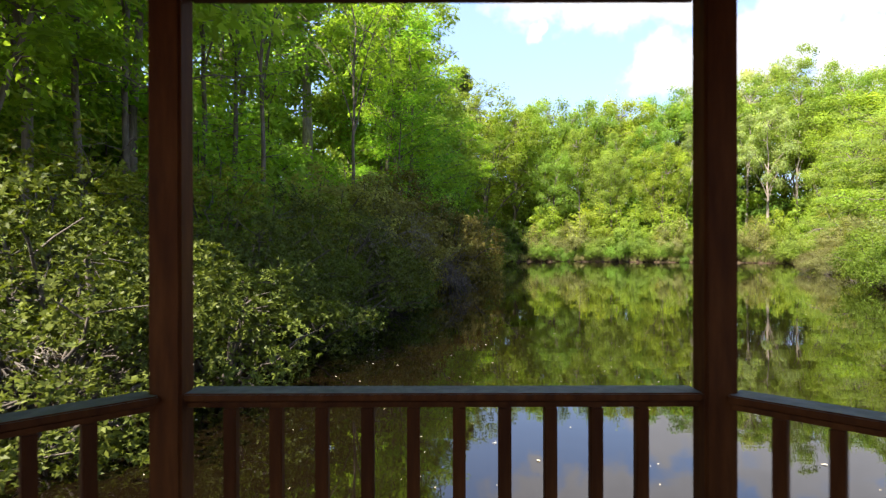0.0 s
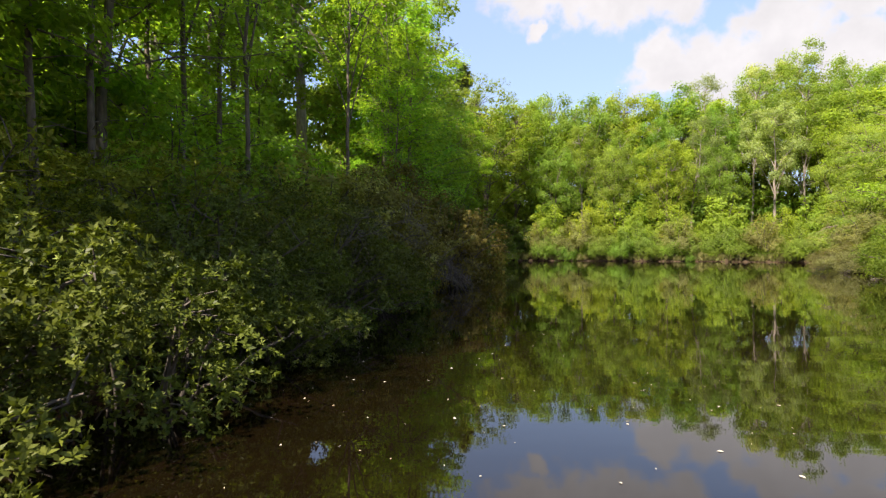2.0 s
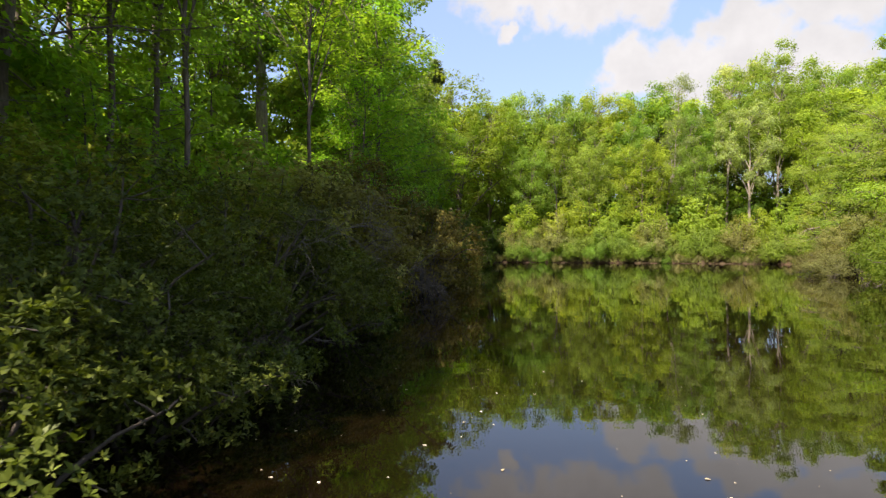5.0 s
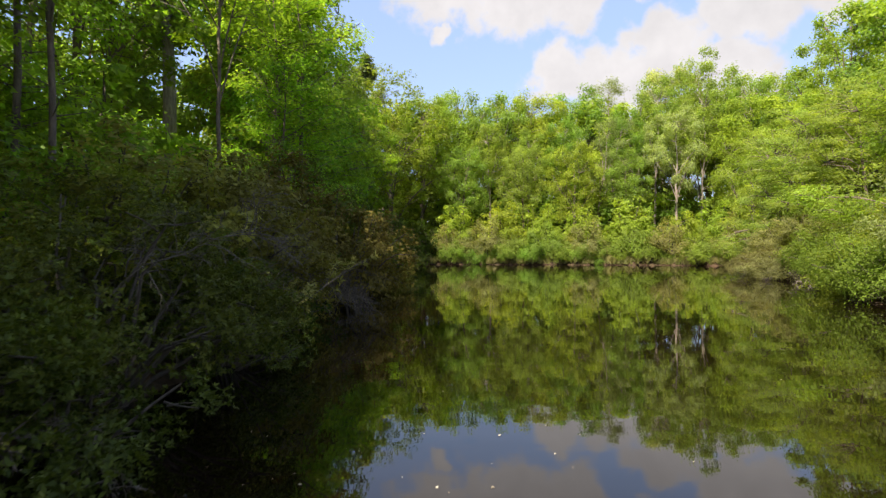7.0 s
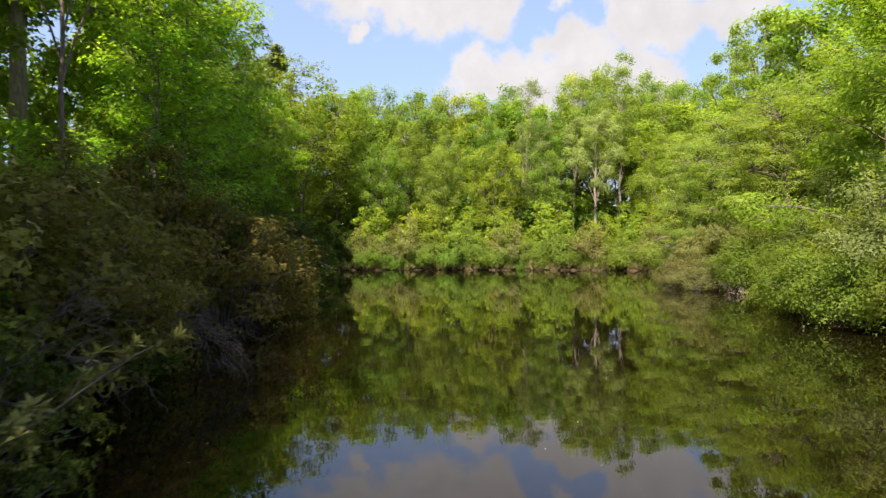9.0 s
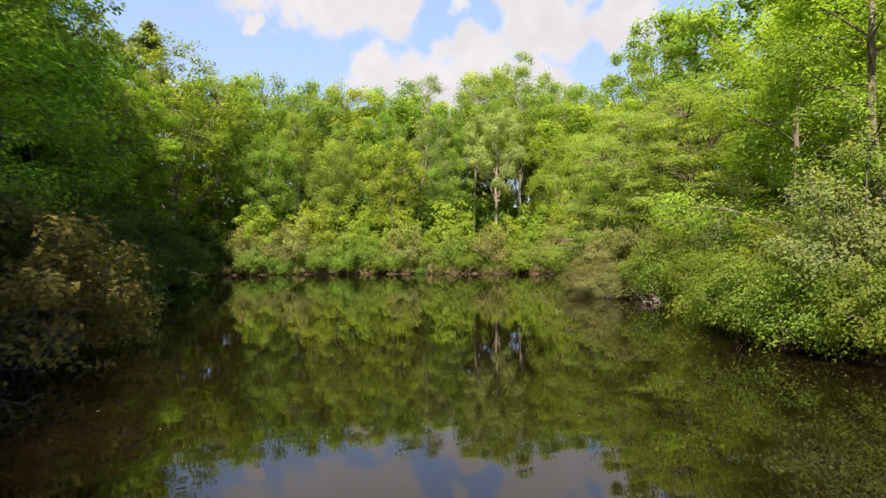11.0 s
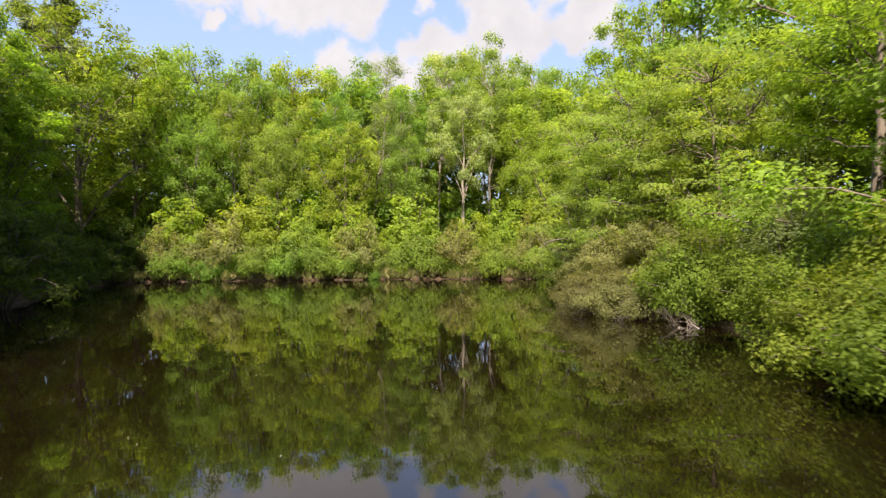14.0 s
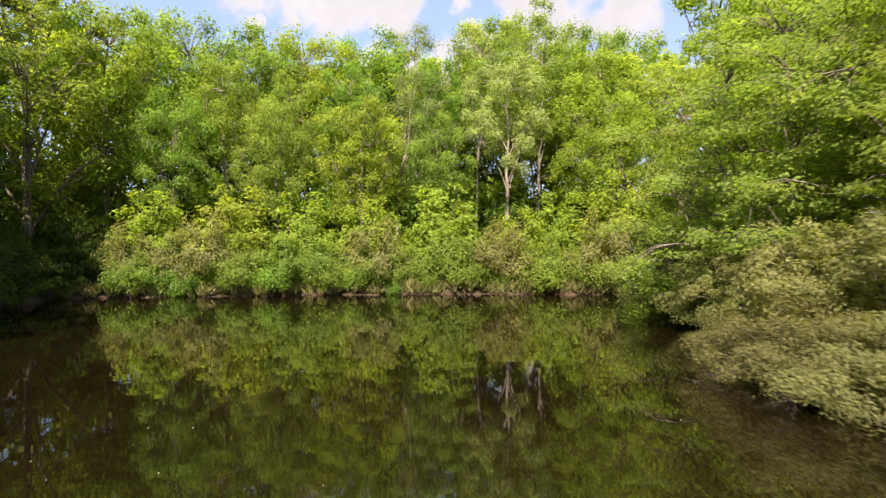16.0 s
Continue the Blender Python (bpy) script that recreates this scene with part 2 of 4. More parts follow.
class Tubes:
    """Collects tapered branches."""

    def __init__(self):
        self.v, self.f, self.n = [], [], 0

    def add(self, pts, radii, sides=5):
        pts, radii = np.asarray(pts, float), np.asarray(radii, float)
        d = unit(np.gradient(pts, axis=0))
        ref = np.where(np.abs(d[:, 2:3]) > 0.9, np.array([[1.0, 0, 0]]), np.array([[0, 0, 1.0]]))
        a = unit(np.cross(d, ref))
        b = np.cross(d, a)
        ang = np.arange(sides) * 2 * math.pi / sides
        ring = a[:, None] * np.cos(ang)[None, :, None] + b[:, None] * np.sin(ang)[None, :, None]
        self.v.append((pts[:, None] + ring * radii[:, None, None]).reshape(-1, 3))
        k = len(pts)
        i, j = np.meshgrid(np.arange(k - 1), np.arange(sides), indexing="ij")
        j2 = (j + 1) % sides
        self.f.append(np.stack([i * sides + j, i * sides + j2, (i + 1) * sides + j2, (i + 1) * sides + j], -1).reshape(-1, 4) + self.n)
        self.n += k * sides

    def mesh(self, name, mat):
        return quads(name, np.concatenate(self.v), np.concatenate(self.f), mat, True)


def leaf_quads(at, axis, normal, length, width, fold=0.12):
    """Kite-shaped leaves, folded along the midrib and bent."""
    axis = unit(axis)
    side = unit(np.cross(axis, normal))
    nor = np.cross(side, axis)
    length, width = np.broadcast_to(length, (len(at),))[:, None], np.broadcast_to(width, (len(at),))[:, None]
    mid = at + axis * length * 0.45 + nor * width * fold
    v = np.stack([at, mid + side * width * 0.5, at + axis * length - nor * length * 0.10, mid - side * width * 0.5], 1)
    return v.reshape(-1, 3)


def foliage(name, rng, centres, radii, per, size, mat, flat=0.6, up=0.9, ratio=0.55, heart=None, plain=False, outw=0.45, loose=0.62, hubs=None):
    """Leaves strewn in soft clumps round the centres; hubs: the middles of the boughs that the clumps belong to."""
    centres, radii = np.asarray(centres), np.asarray(radii)
    n = len(centres) * per
    c, r = np.repeat(centres, per, 0), np.repeat(radii, per)[:, None]
    off = unit(rng.normal(size=(n, 3))) * rng.uniform(0, 1, (n, 1)) ** 0.38 * np.array([1, 1, flat])
    at = c + off * r
    heart = centres.mean(0) if heart is None else heart
    outward = unit(at - (heart if hubs is None else np.repeat(np.asarray(hubs), per, 0)))
    normal = unit(np.array([0, 0, up]) + outward * outw + unit(off) * 0.45 + unit(rng.normal(size=(n, 3))) * loose)
    axis = rng.normal(size=(n, 3)) + outward * 0.7
    axis = unit(axis - normal * (axis * normal).sum(1, keepdims=True))
    s = size * rng.uniform(0.6, 1.35, n)
    if plain:   # small pointed leaves of distant crowns
        side = np.cross(axis, normal)
        v = np.stack([at - side * (s * 0.42)[:, None], at + side * (s * 0.42)[:, None] * rng.uniform(0.4, 1, (n, 1)), at + axis * s[:, None]], 1)
        return quads(name, v.reshape(-1, 3), np.arange(3 * n).reshape(-1, 3), mat)
    v = leaf_quads(at, axis, normal, s, s * ratio)
    return quads(name, v, np.arange(4 * n).reshape(-1, 4), mat)


def rosettes(name, rng, centres, axes, size, mat, leaves=6, lift=0.35, ratio=0.3):
    """Whorls of narrow leaves at the twig ends."""
    n = len(centres)
    ax = unit(np.asarray(axes))
    ref = unit(np.cross(ax, rng.normal(size=(n, 3))))
    bi = np.cross(ax, ref)
    ang = (np.arange(leaves) * 2 * math.pi / leaves)[None] + rng.uniform(0, 6.3, (n, 1)) + rng.normal(size=(n, leaves)) * 0.2
    d = ref[:, None] * np.cos(ang)[..., None] + bi[:, None] * np.sin(ang)[..., None]
    out = unit(d + ax[:, None] * (lift + rng.normal(size=(n, leaves, 1)) * 0.5))
    nor = unit(ax[:, None] - d * 0.3 + 0 * out)
    at = np.repeat(np.asarray(centres)[:, None], leaves, 1) + out * size * 0.08
    s = (size * rng.uniform(0.65, 1.25, (n, leaves))).ravel()
    v = leaf_quads(at.reshape(-1, 3), out.reshape(-1, 3), nor.reshape(-1, 3), s, s * ratio, 0.2)
    return quads(name, v, np.arange(4 * n * leaves).reshape(-1, 4), mat)


def part(name, me, parent, label=""):
    ob = new(name, me)
    ob.parent = parent
    if label:
        ob["label"] = label
    return ob


def thing(name, label, category, group="", kind=""):
    ob = new(name)
    ob.empty_display_size = 0.3
    return tagged(ob, label, category, group, kind)


# ---- trees ----


def make_tree(seed, H, R, base, r0, mat, bark, label, per=110, size=0.34, limbs=14, flat=0.6, lean=0.0, clump=1.3, shape="round", name="tree", dead=0, subs=6, plain=True):
    rng = np.random.default_rng(seed)
    tb = Tubes()
    s = np.linspace(0, 1, 12)
    wander = np.cumsum(rng.normal(size=(12, 2)) * 0.012 * H, 0) * s[:, None]
    trunk = np.stack([wander[:, 0] + lean * H * s ** 1.5, wander[:, 1], s * H * 0.9], 1)
    trunk[0, 2] = -0.6
    rad = r0 * (1.0 - 0.9 * s) + 0.015
    rad[0] *= 1.5
    tb.add(trunk, rad, 9)
    centres, radii = [], []
    for i in range(limbs):
        u = (i + rng.uniform(0.2, 0.8)) / limbs
        h = base + (0.95 - base) * u ** 0.9
        p0 = np.array([np.interp(h, s, trunk[:, k]) for k in range(3)])
        az = i * 2.4 + rng.uniform(-0.5, 0.5)
        if shape == "round":
            env = R * (math.sin(math.pi * (0.2 + 0.62 * u)) ** 0.7)
            el = radians(24 + 32 * u + rng.uniform(-12, 12))
        else:   # layered
            env = R * (1.0 - 0.62 * u ** 1.6)
            el = radians(rng.uniform(-8, 22) + 24 * u)
        L = env * rng.uniform(0.8, 1.12)
        d = np.array([math.cos(az) * math.cos(el), math.sin(az) * math.cos(el), math.sin(el)])
        q = np.linspace(0, 1, 7)[:, None]
        bend = 0.16 * L if shape != "layered" else 0.02 * L
        pts = p0 + d * L * q + np.array([0, 0, 1]) * bend * q ** 2 + np.cumsum(rng.normal(size=(7, 3)) * 0.045 * L, 0) * q
        rr = max(0.03, np.interp(h, s, rad) * (0.2 if shape == "layered" else 0.55))
        tb.add(pts, rr * (1 - 0.85 * q[:, 0]) + 0.008, 6)
        centres.append(pts[-1]); radii.append(clump)
        for k in range(subs):
            w = rng.uniform(0.3, 1.0)
            b0 = np.array([np.interp(w, q[:, 0], pts[:, j]) for j in range(3)])
            turn = rng.choice([-1, 1]) * rng.uniform(0.5, 1.3)
            e = np.array([d[0] * math.cos(turn) - d[1] * math.sin(turn), d[0] * math.sin(turn) + d[1] * math.cos(turn), d[2] * 0.5 + rng.uniform(-0.15, 0.45 if shape != "layered" else 0.12)])
            l2 = L * rng.uniform(0.28, 0.5) * (1.15 - 0.5 * w)
            b2 = b0 + e * l2 * q + np.cumsum(rng.normal(size=(7, 3)) * 0.03 * l2, 0)
            tb.add(b2[::2], (rr * 0.4 * (1 - 0.8 * q[:, 0]) + 0.006)[::2], 4)
            for z in (0.55, 1.0):
                centres.append(np.array([np.interp(z, q[:, 0], b2[:, j]) for j in range(3)]))
                radii.append(clump * rng.uniform(0.6, 1.1))
    for k in range(dead):
        h, az = rng.uniform(0.12, base), rng.uniform(0, 6.3)
        p0 = np.array([np.interp(h, s, trunk[:, j]) for j in range(3)])
        q = np.linspace(0, 1, 5)[:, None]
        tb.add(p0 + np.array([math.cos(az), math.sin(az), 0.25]) * q * rng.uniform(0.6, 2.2) + rng.normal(size=(5, 3)) * 0.05 * q, 0.02 * (1 - q[:, 0]) + 0.004, 4)
    ob = thing(name, label, "tree")
    part("trunk", tb.mesh("trunk", bark), ob)
    heart = np.array([trunk[7][0], trunk[7][1], H * (base + 0.45 * (1 - base))])
    part("crown", foliage("crown", rng, centres, radii, per, size, mat, flat, heart=heart, plain=plain, up=0.9 if shape == "layered" else 0.4, outw=0.45 if shape == "layered" else 0.6, loose=0.45 if shape == "layered" else 0.65), ob)
    return ob


def make_crown_tree(seed, H, R, base, r0, mat, bark, label, clumps=260, per=46, size=0.225, clump=0.86, flat=0.95, leaders=7, shape="dome", name="tree", dead=0, lean=0.0, gaps=0.28, loose=0.62, up=0.18):
    """A wood tree: rising leaders, and a domed crown filled with leafy sprays that hang on twigs."""
    rng = np.random.default_rng(seed)
    tb = Tubes()
    s = np.linspace(0, 1, 12)
    wander = np.cumsum(rng.normal(size=(12, 2)) * 0.010 * H, 0) * s[:, None]
    trunk = np.stack([wander[:, 0] + lean * H * s ** 1.5, wander[:, 1], s * H * 0.86], 1)
    trunk[0, 2] = -0.6
    rad = r0 * (1.0 - 0.9 * s) + 0.015
    rad[0] *= 1.5
    tb.add(trunk, rad, 9)
    phase = rng.uniform(0, 6.3, 6)

    def envelope(u, az):
        if shape == "dome":
            k = 0.62 + 0.38 * np.minimum(u / 0.5, 1.0)
            k = np.where(u > 0.5, np.sqrt(np.maximum(0.0, 1 - ((u - 0.5) / 0.5) ** 2)), k)
        elif shape == "spire":
            k = np.minimum(0.7 + u, 1.0) * np.maximum(0.0, 1 - u ** 2.2) ** 0.75
        else:   # wide and low-branched
            k = np.maximum(0.0, 1 - u ** 3.0) ** 0.75 * (1 + 0.2 * np.sin(2 * az + phase[5]))
        return R * k * (1 + 0.16 * np.sin(3 * az + phase[0] + 2 * u) + 0.12 * np.sin(5 * az + phase[1] - 5 * u))

    nodes = [trunk[int(base * 11):]]
    q = np.linspace(0, 1, 7)[:, None]
    for i in range(leaders):
        h = base * 0.86 + (0.78 - base) * (i / leaders) ** 1.1
        p0 = np.array([np.interp(h, s, trunk[:, k]) for k in range(3)])
        az = i * 2.4 + rng.uniform(-0.5, 0.5)
        u1 = min(0.93, max(0.05, (h * 0.86 - base) / (1 - base)) + (rng.uniform(0.28, 0.5) if shape != "wide" else rng.uniform(0.05, 0.2)))
        out = float(envelope(np.array(u1), np.array(az))) * 0.78
        tip = np.array([math.cos(az) * out, math.sin(az) * out, H * (base + (1 - base) * u1)]) + np.array([trunk[8, 0], trunk[8, 1], 0])
        pts = p0 + (tip - p0) * q - np.array([math.cos(az), math.sin(az), -0.6]) * 0.10 * out * np.sin(q * math.pi) + np.cumsum(rng.normal(size=(7, 3)) * 0.02 * out, 0) * q
        rr = max(0.02, np.interp(h, s, rad) * (0.42 if shape != "wide" else 0.3))
        tb.add(pts, rr * (1 - 0.85 * q[:, 0]) + 0.01, 6)
        nodes.append(pts[1:])
        for k in range(3):
            w = rng.uniform(0.3, 0.8)
            b0 = np.array([np.interp(w, q[:, 0], pts[:, j]) for j in range(3)])
            e = unit(np.array([math.cos(az + rng.uniform(-1.2, 1.2)), math.sin(az + rng.uniform(-1.2, 1.2)), rng.uniform(0.2, 1.2) if shape != "wide" else rng.uniform(-0.1, 0.4)]))
            b2 = b0 + e * out * rng.uniform(0.35, 0.6) * q[::2]
            tb.add(b2, rr * 0.45 * (1 - 0.8 * q[::2, 0]) + 0.008, 4)
            nodes.append(b2[1:])
    nodes = np.concatenate(nodes)
    # boughs spread evenly through the crown, each with a domed head of leafy sprays
    count = max(8, clumps // 6)
    m = count * 8
    u, az = rng.uniform(0.0, 0.95, m) ** 0.9, rng.uniform(0, 6.2832, m)
    r = envelope(u, az) * rng.uniform(0.12, 1, m) ** 0.55 * 0.84
    cand = np.stack([r * np.cos(az) + trunk[8, 0], r * np.sin(az) + trunk[8, 1], H * (base + (1 - base) * u)], 1)
    pick, far = [0], np.full(m, 1e9)
    for k in range(count - 1):
        far = np.minimum(far, ((cand - cand[pick[-1]]) ** 2).sum(1))
        pick.append(int(np.argmax(far * rng.uniform(0.5, 1.0, m))))
    bough = cand[pick]
    f = 6.0 / R
    holes = np.sin(bough[:, 0] * f + phase[2]) + np.sin(bough[:, 1] * f + phase[3]) + 1.2 * np.sin(bough[:, 2] * f * 0.9 + phase[4]) + rng.normal(size=count) * 0.35
    bough = bough[holes > np.quantile(holes, gaps * 0.35)]
    head = R * 0.25 * rng.uniform(0.7, 1.35, len(bough))
    hubs = np.repeat(bough, 9, 0)
    axis_out = unit((hubs - np.array([trunk[8, 0], trunk[8, 1], 0])) * np.array([1, 1, 0]))
    way = unit(rng.normal(size=hubs.shape) + axis_out * 0.55 + np.array([0, 0, 0.55]))
    c = hubs + way * (np.repeat(head, 9) * rng.uniform(0.55, 1.0, len(hubs)))[:, None] * np.array([1, 1, 0.85 if shape != "wide" else 0.4])
    hubs = hubs - np.array([0, 0, 0.35]) * np.repeat(head, 9)[:, None]
    near = nodes[np.argmin(((c[:, None] - nodes[None]) ** 2).sum(2) + 0.6 * np.maximum(0, nodes[None, :, 2] - c[:, None, 2]) ** 2, 1)]
    for a, b in zip(near[::2], c[::2]):
        tb.add(np.stack([a, (a + b) / 2 + np.array([0, 0, 0.12 * np.linalg.norm(b - a)]), b]), np.array([0.028, 0.018, 0.007]), 3)
    for k in range(dead):
        h, a = rng.uniform(0.12, base), rng.uniform(0, 6.3)
        p0 = np.array([np.interp(h, s, trunk[:, j]) for j in range(3)])
        q5 = np.linspace(0, 1, 5)[:, None]
        tb.add(p0 + np.array([math.cos(a), math.sin(a), 0.25]) * q5 * rng.uniform(0.6, 2.2) + rng.normal(size=(5, 3)) * 0.05 * q5, 0.02 * (1 - q5[:, 0]) + 0.004, 4)
    ob = thing(name, label, "tree")
    part("trunk", tb.mesh("trunk", bark), ob)
    heart = np.array([trunk[7][0], trunk[7][1], H * (base + 0.35 * (1 - base))])
    part("crown", foliage("crown", rng, c, clump * rng.uniform(0.65, 1.3, len(c)), per, size, mat, flat, heart=heart, plain=True, up=up, outw=0.6, loose=loose, hubs=hubs), ob)
    return ob


def make_shrub(seed, W, H, mat, label, stems=16, per=70, size=0.12, clump=0.45, name="shrub", bark=None, flat=0.7, reach=1.0, plain=False, up=0.25, hem=0.02):
    rng = np.random.default_rng(seed)
    tb = Tubes()
    centres, radii = [], []
    q = np.linspace(0, 1, 6)[:, None]
    for i in range(stems):
        az = i * 2.4 + rng.uniform(-0.4, 0.4)
        out = math.sqrt((i + 0.5) / stems)
        tip = np.array([math.cos(az) * W * out * reach, math.sin(az) * W * out * reach, H * (1.0 - 0.72 * out ** 2.2) * rng.uniform(0.8, 1.1)])
        p0 = np.array([math.cos(az), math.sin(az), 0]) * W * 0.15 * out
        p0[2] = -0.3
        pts = p0 + (tip - p0) * q + np.array([0, 0, 1]) * 0.22 * H * np.sin(q * math.pi) * out + np.cumsum(rng.normal(size=(6, 3)) * 0.03 * H, 0) * q
        tb.add(pts, 0.012 * H * (1 - 0.8 * q[:, 0]) + 0.004, 5)
        for k in range(5):
            w = rng.uniform(0.3, 1.0)
            b0 = np.array([np.interp(w, q[:, 0], pts[:, j]) for j in range(3)])
            e = unit(rng.normal(size=3) * np.array([1, 1, 0.5]) + np.array([math.cos(az) * 0.6, math.sin(az) * 0.6, 0.25]))
            b2 = b0 + e * W * 0.28 * rng.uniform(0.6, 1.2) * q[::2]
            tb.add(b2, 0.008 * (1 - 0.7 * q[::2, 0]) + 0.002, 3)
            centres.append(b2[-1]); radii.append(clump * rng.uniform(0.6, 1.2))
        centres.append(pts[-1]); radii.append(clump)
        skirt = rng.uniform(0.6, 1.0) * W   # low boughs
        low = np.array([math.cos(az + 1) * skirt, math.sin(az + 1) * skirt, H * rng.uniform(hem, hem + 0.28)])
        tb.add(p0 + (low - p0) * q[::2] + np.array([0, 0, 0.1 * H]) * np.sin(q[::2] * math.pi), 0.010 * (1 - 0.7 * q[::2, 0]) + 0.003, 3)
        centres.append(low); radii.append(clump * 1.1)
    ob = thing(name, label, "shrub")
    part("stem", tb.mesh("stem", bark or TWIG), ob)
    part("foliage", foliage("foliage", rng, centres, radii, per, size, mat, flat, heart=np.array([0, 0, H * 0.3]), plain=plain, up=up, outw=0.6, loose=0.6), ob)
    return ob


def make_laurel(seed, W, H, label, n=1500, size=0.13, young=0.12, stems=36, mat=None, low=0.03):
    """A broad evergreen: crooked stems, and whorls of leathery leaves over its whole outside."""
    rng = np.random.default_rng(seed)
    tb = Tubes()
    q = np.linspace(0, 1, 6)[:, None]
    pads = []
    for i in range(stems):
        az, cz = i * 2.4 + rng.uniform(-0.4, 0.4), 0.98 - (0.98 - low) * rng.uniform()
        rad = math.sqrt(max(0.0, 1 - (max(0, cz - 0.25) / 0.78) ** 2)) * rng.uniform(0.72, 1.05)
        tip = np.array([math.cos(az) * W * rad, math.sin(az) * W * rad, cz * H])
        p0 = np.array([math.cos(az) * 0.2 * W, math.sin(az) * 0.2 * W, -0.3])
        pts = p0 + (tip - p0) * q + np.array([0, 0, 1]) * 0.12 * H * np.sin(q * math.pi) + np.cumsum(rng.normal(size=(6, 3)) * 0.035 * H, 0) * q
        tb.add(pts, 0.028 * (1 - 0.75 * q[:, 0]) + 0.004, 5)
        pads.append(pts[-1])
        for k in range(4):
            w = rng.uniform(0.55, 1.0)
            b0 = np.array([np.interp(w, q[:, 0], pts[:, j]) for j in range(3)])
            e = unit(rng.normal(size=3) * np.array([1, 1, 0.6]) + np.array([math.cos(az) * 0.8, math.sin(az) * 0.8, 0.3]))
            b2 = b0 + e * W * 0.3 * rng.uniform(0.5, 1.2) * q[::2] + np.cumsum(rng.normal(size=(3, 3)) * 0.03, 0)
            tb.add(b2, 0.011 * (1 - 0.7 * q[::2, 0]) + 0.002, 3)
            pads.append(b2[-1])
    pads = np.array(pads)
    head = W * rng.uniform(0.12, 0.27, len(pads))
    pick = rng.choice(len(pads), n, p=head ** 2 / (head ** 2).sum())
    out = unit((pads - np.array([0, 0, H * 0.2])))[pick]
    way = unit(rng.normal(size=(n, 3)) + out * 0.7 + np.array([0, 0, 0.6]))
    c = pads[pick] + way * (head[pick] * rng.uniform(0.45, 1.05, n))[:, None] * np.array([1, 1, 0.75])
    c[:, 2] = np.maximum(c[:, 2], 0.05)
    ax = unit(way * 0.7 + out * 0.3 + np.array([0, 0, 0.45]) + rng.normal(size=(n, 3)) * 0.5)
    ob = thing("laurel_bush", label, "shrub")
    part("stem", tb.mesh("stem", TWIG), ob)
    k = int(n * (1 - young))
    part("foliage", rosettes("foliage", rng, c[:k], ax[:k], size, mat or L_LAUREL, 6, 0.65, 0.46), ob)
    tip = part("young_foliage", rosettes("young_foliage", rng, c[k:] + ax[k:] * size * 0.5, ax[k:], size * 0.75, L_YOUNG, 6, 0.8), ob, "pale yellow-green young shoots")
    tip["kind"] = "stuff"
    return ob


def make_dead_bush(seed, L, label, twigs=26, name="dead_branch", mat=None, arch=0.25, up=0.3):
    """A bare branch with fine crooked twigs, lying out from the origin along +x."""
    rng = np.random.default_rng(seed)
    tb = Tubes()

    def grow(p, d, l, r, depth):
        q = np.linspace(0, 1, 6)[:, None]
        pts = p + d * l * q + np.cumsum(rng.normal(size=(6, 3)) * 0.05 * l, 0) * q - np.array([0, 0, arch]) * l * q ** 2
        tb.add(pts, r * (1 - 0.75 * q[:, 0]) + 0.0015, 5 if depth == 0 else 3)
        if depth < 3:
            for k in range((twigs // 2, 5, 4)[depth]):
                w = rng.uniform(0.25, 1.0)
                b0 = np.array([np.interp(w, q[:, 0], pts[:, j]) for j in range(3)])
                grow(b0, unit(d * 0.9 + rng.normal(size=3) * 0.55), l * rng.uniform(0.28, 0.5), r * 0.42 + 0.0005, depth + 1)

    grow(np.zeros(3), unit(np.array([1.0, 0, up])), L, 0.0065 * L ** 0.5, 0)
    ob = thing(name, label, "branch")
    part("twig", tb.mesh("twig", mat or DRIFT), ob)
    return ob


# ---- ground and water ----
POND = [(-4.8, -5), (-4.6, 2), (-4.0, 5), (-3.6, 6.5), (-3.4, 7.8), (-3.1, 9.1), (-2.4, 12.2), (-1.6, 15), (-1.5, 19), (-1.2, 23), (0.4, 32), (2.0, 42),
        (3.6, 52), (4.8, 60), (7.4, 69.6), (12, 69.6), (20.4, 66.5), (27.4, 63.9), (35.6, 59.4), (39.6, 55.8), (38, 51.4), (31.8, 45.7), (27.5, 41.4), (25.4, 39),
        (24.2, 37.2), (23.8, 35), (24.0, 33), (23.4, 31), (21.6, 28.4), (19.2, 25.6), (17.2, 23.4), (16.2, 20.6), (16.0, 15.6), (15.8, 8), (14, -2), (6, -8)]


def shore_distance(x, y):
    """Metres from the water's edge; below nought in the pond."""
    p = np.array(POND, float)
    a, b = p, np.roll(p, -1, 0)
    best, inside = np.full(x.shape, 1e9), np.zeros(x.shape, bool)
    for (ax, ay), (bx, by) in zip(a, b):
        dx, dy = bx - ax, by - ay
        k = np.clip(((x - ax) * dx + (y - ay) * dy) / (dx * dx + dy * dy), 0, 1)
        best = np.minimum(best, np.hypot(x - ax - k * dx, y - ay - k * dy))
        cross = (ay > y) != (by > y)
        with np.errstate(divide="ignore", invalid="ignore"):
            inside ^= cross & (x < (bx - ax) * (y - ay) / (by - ay if by != ay else 1e-9) + ax)
    return np.where(inside, -best, best)


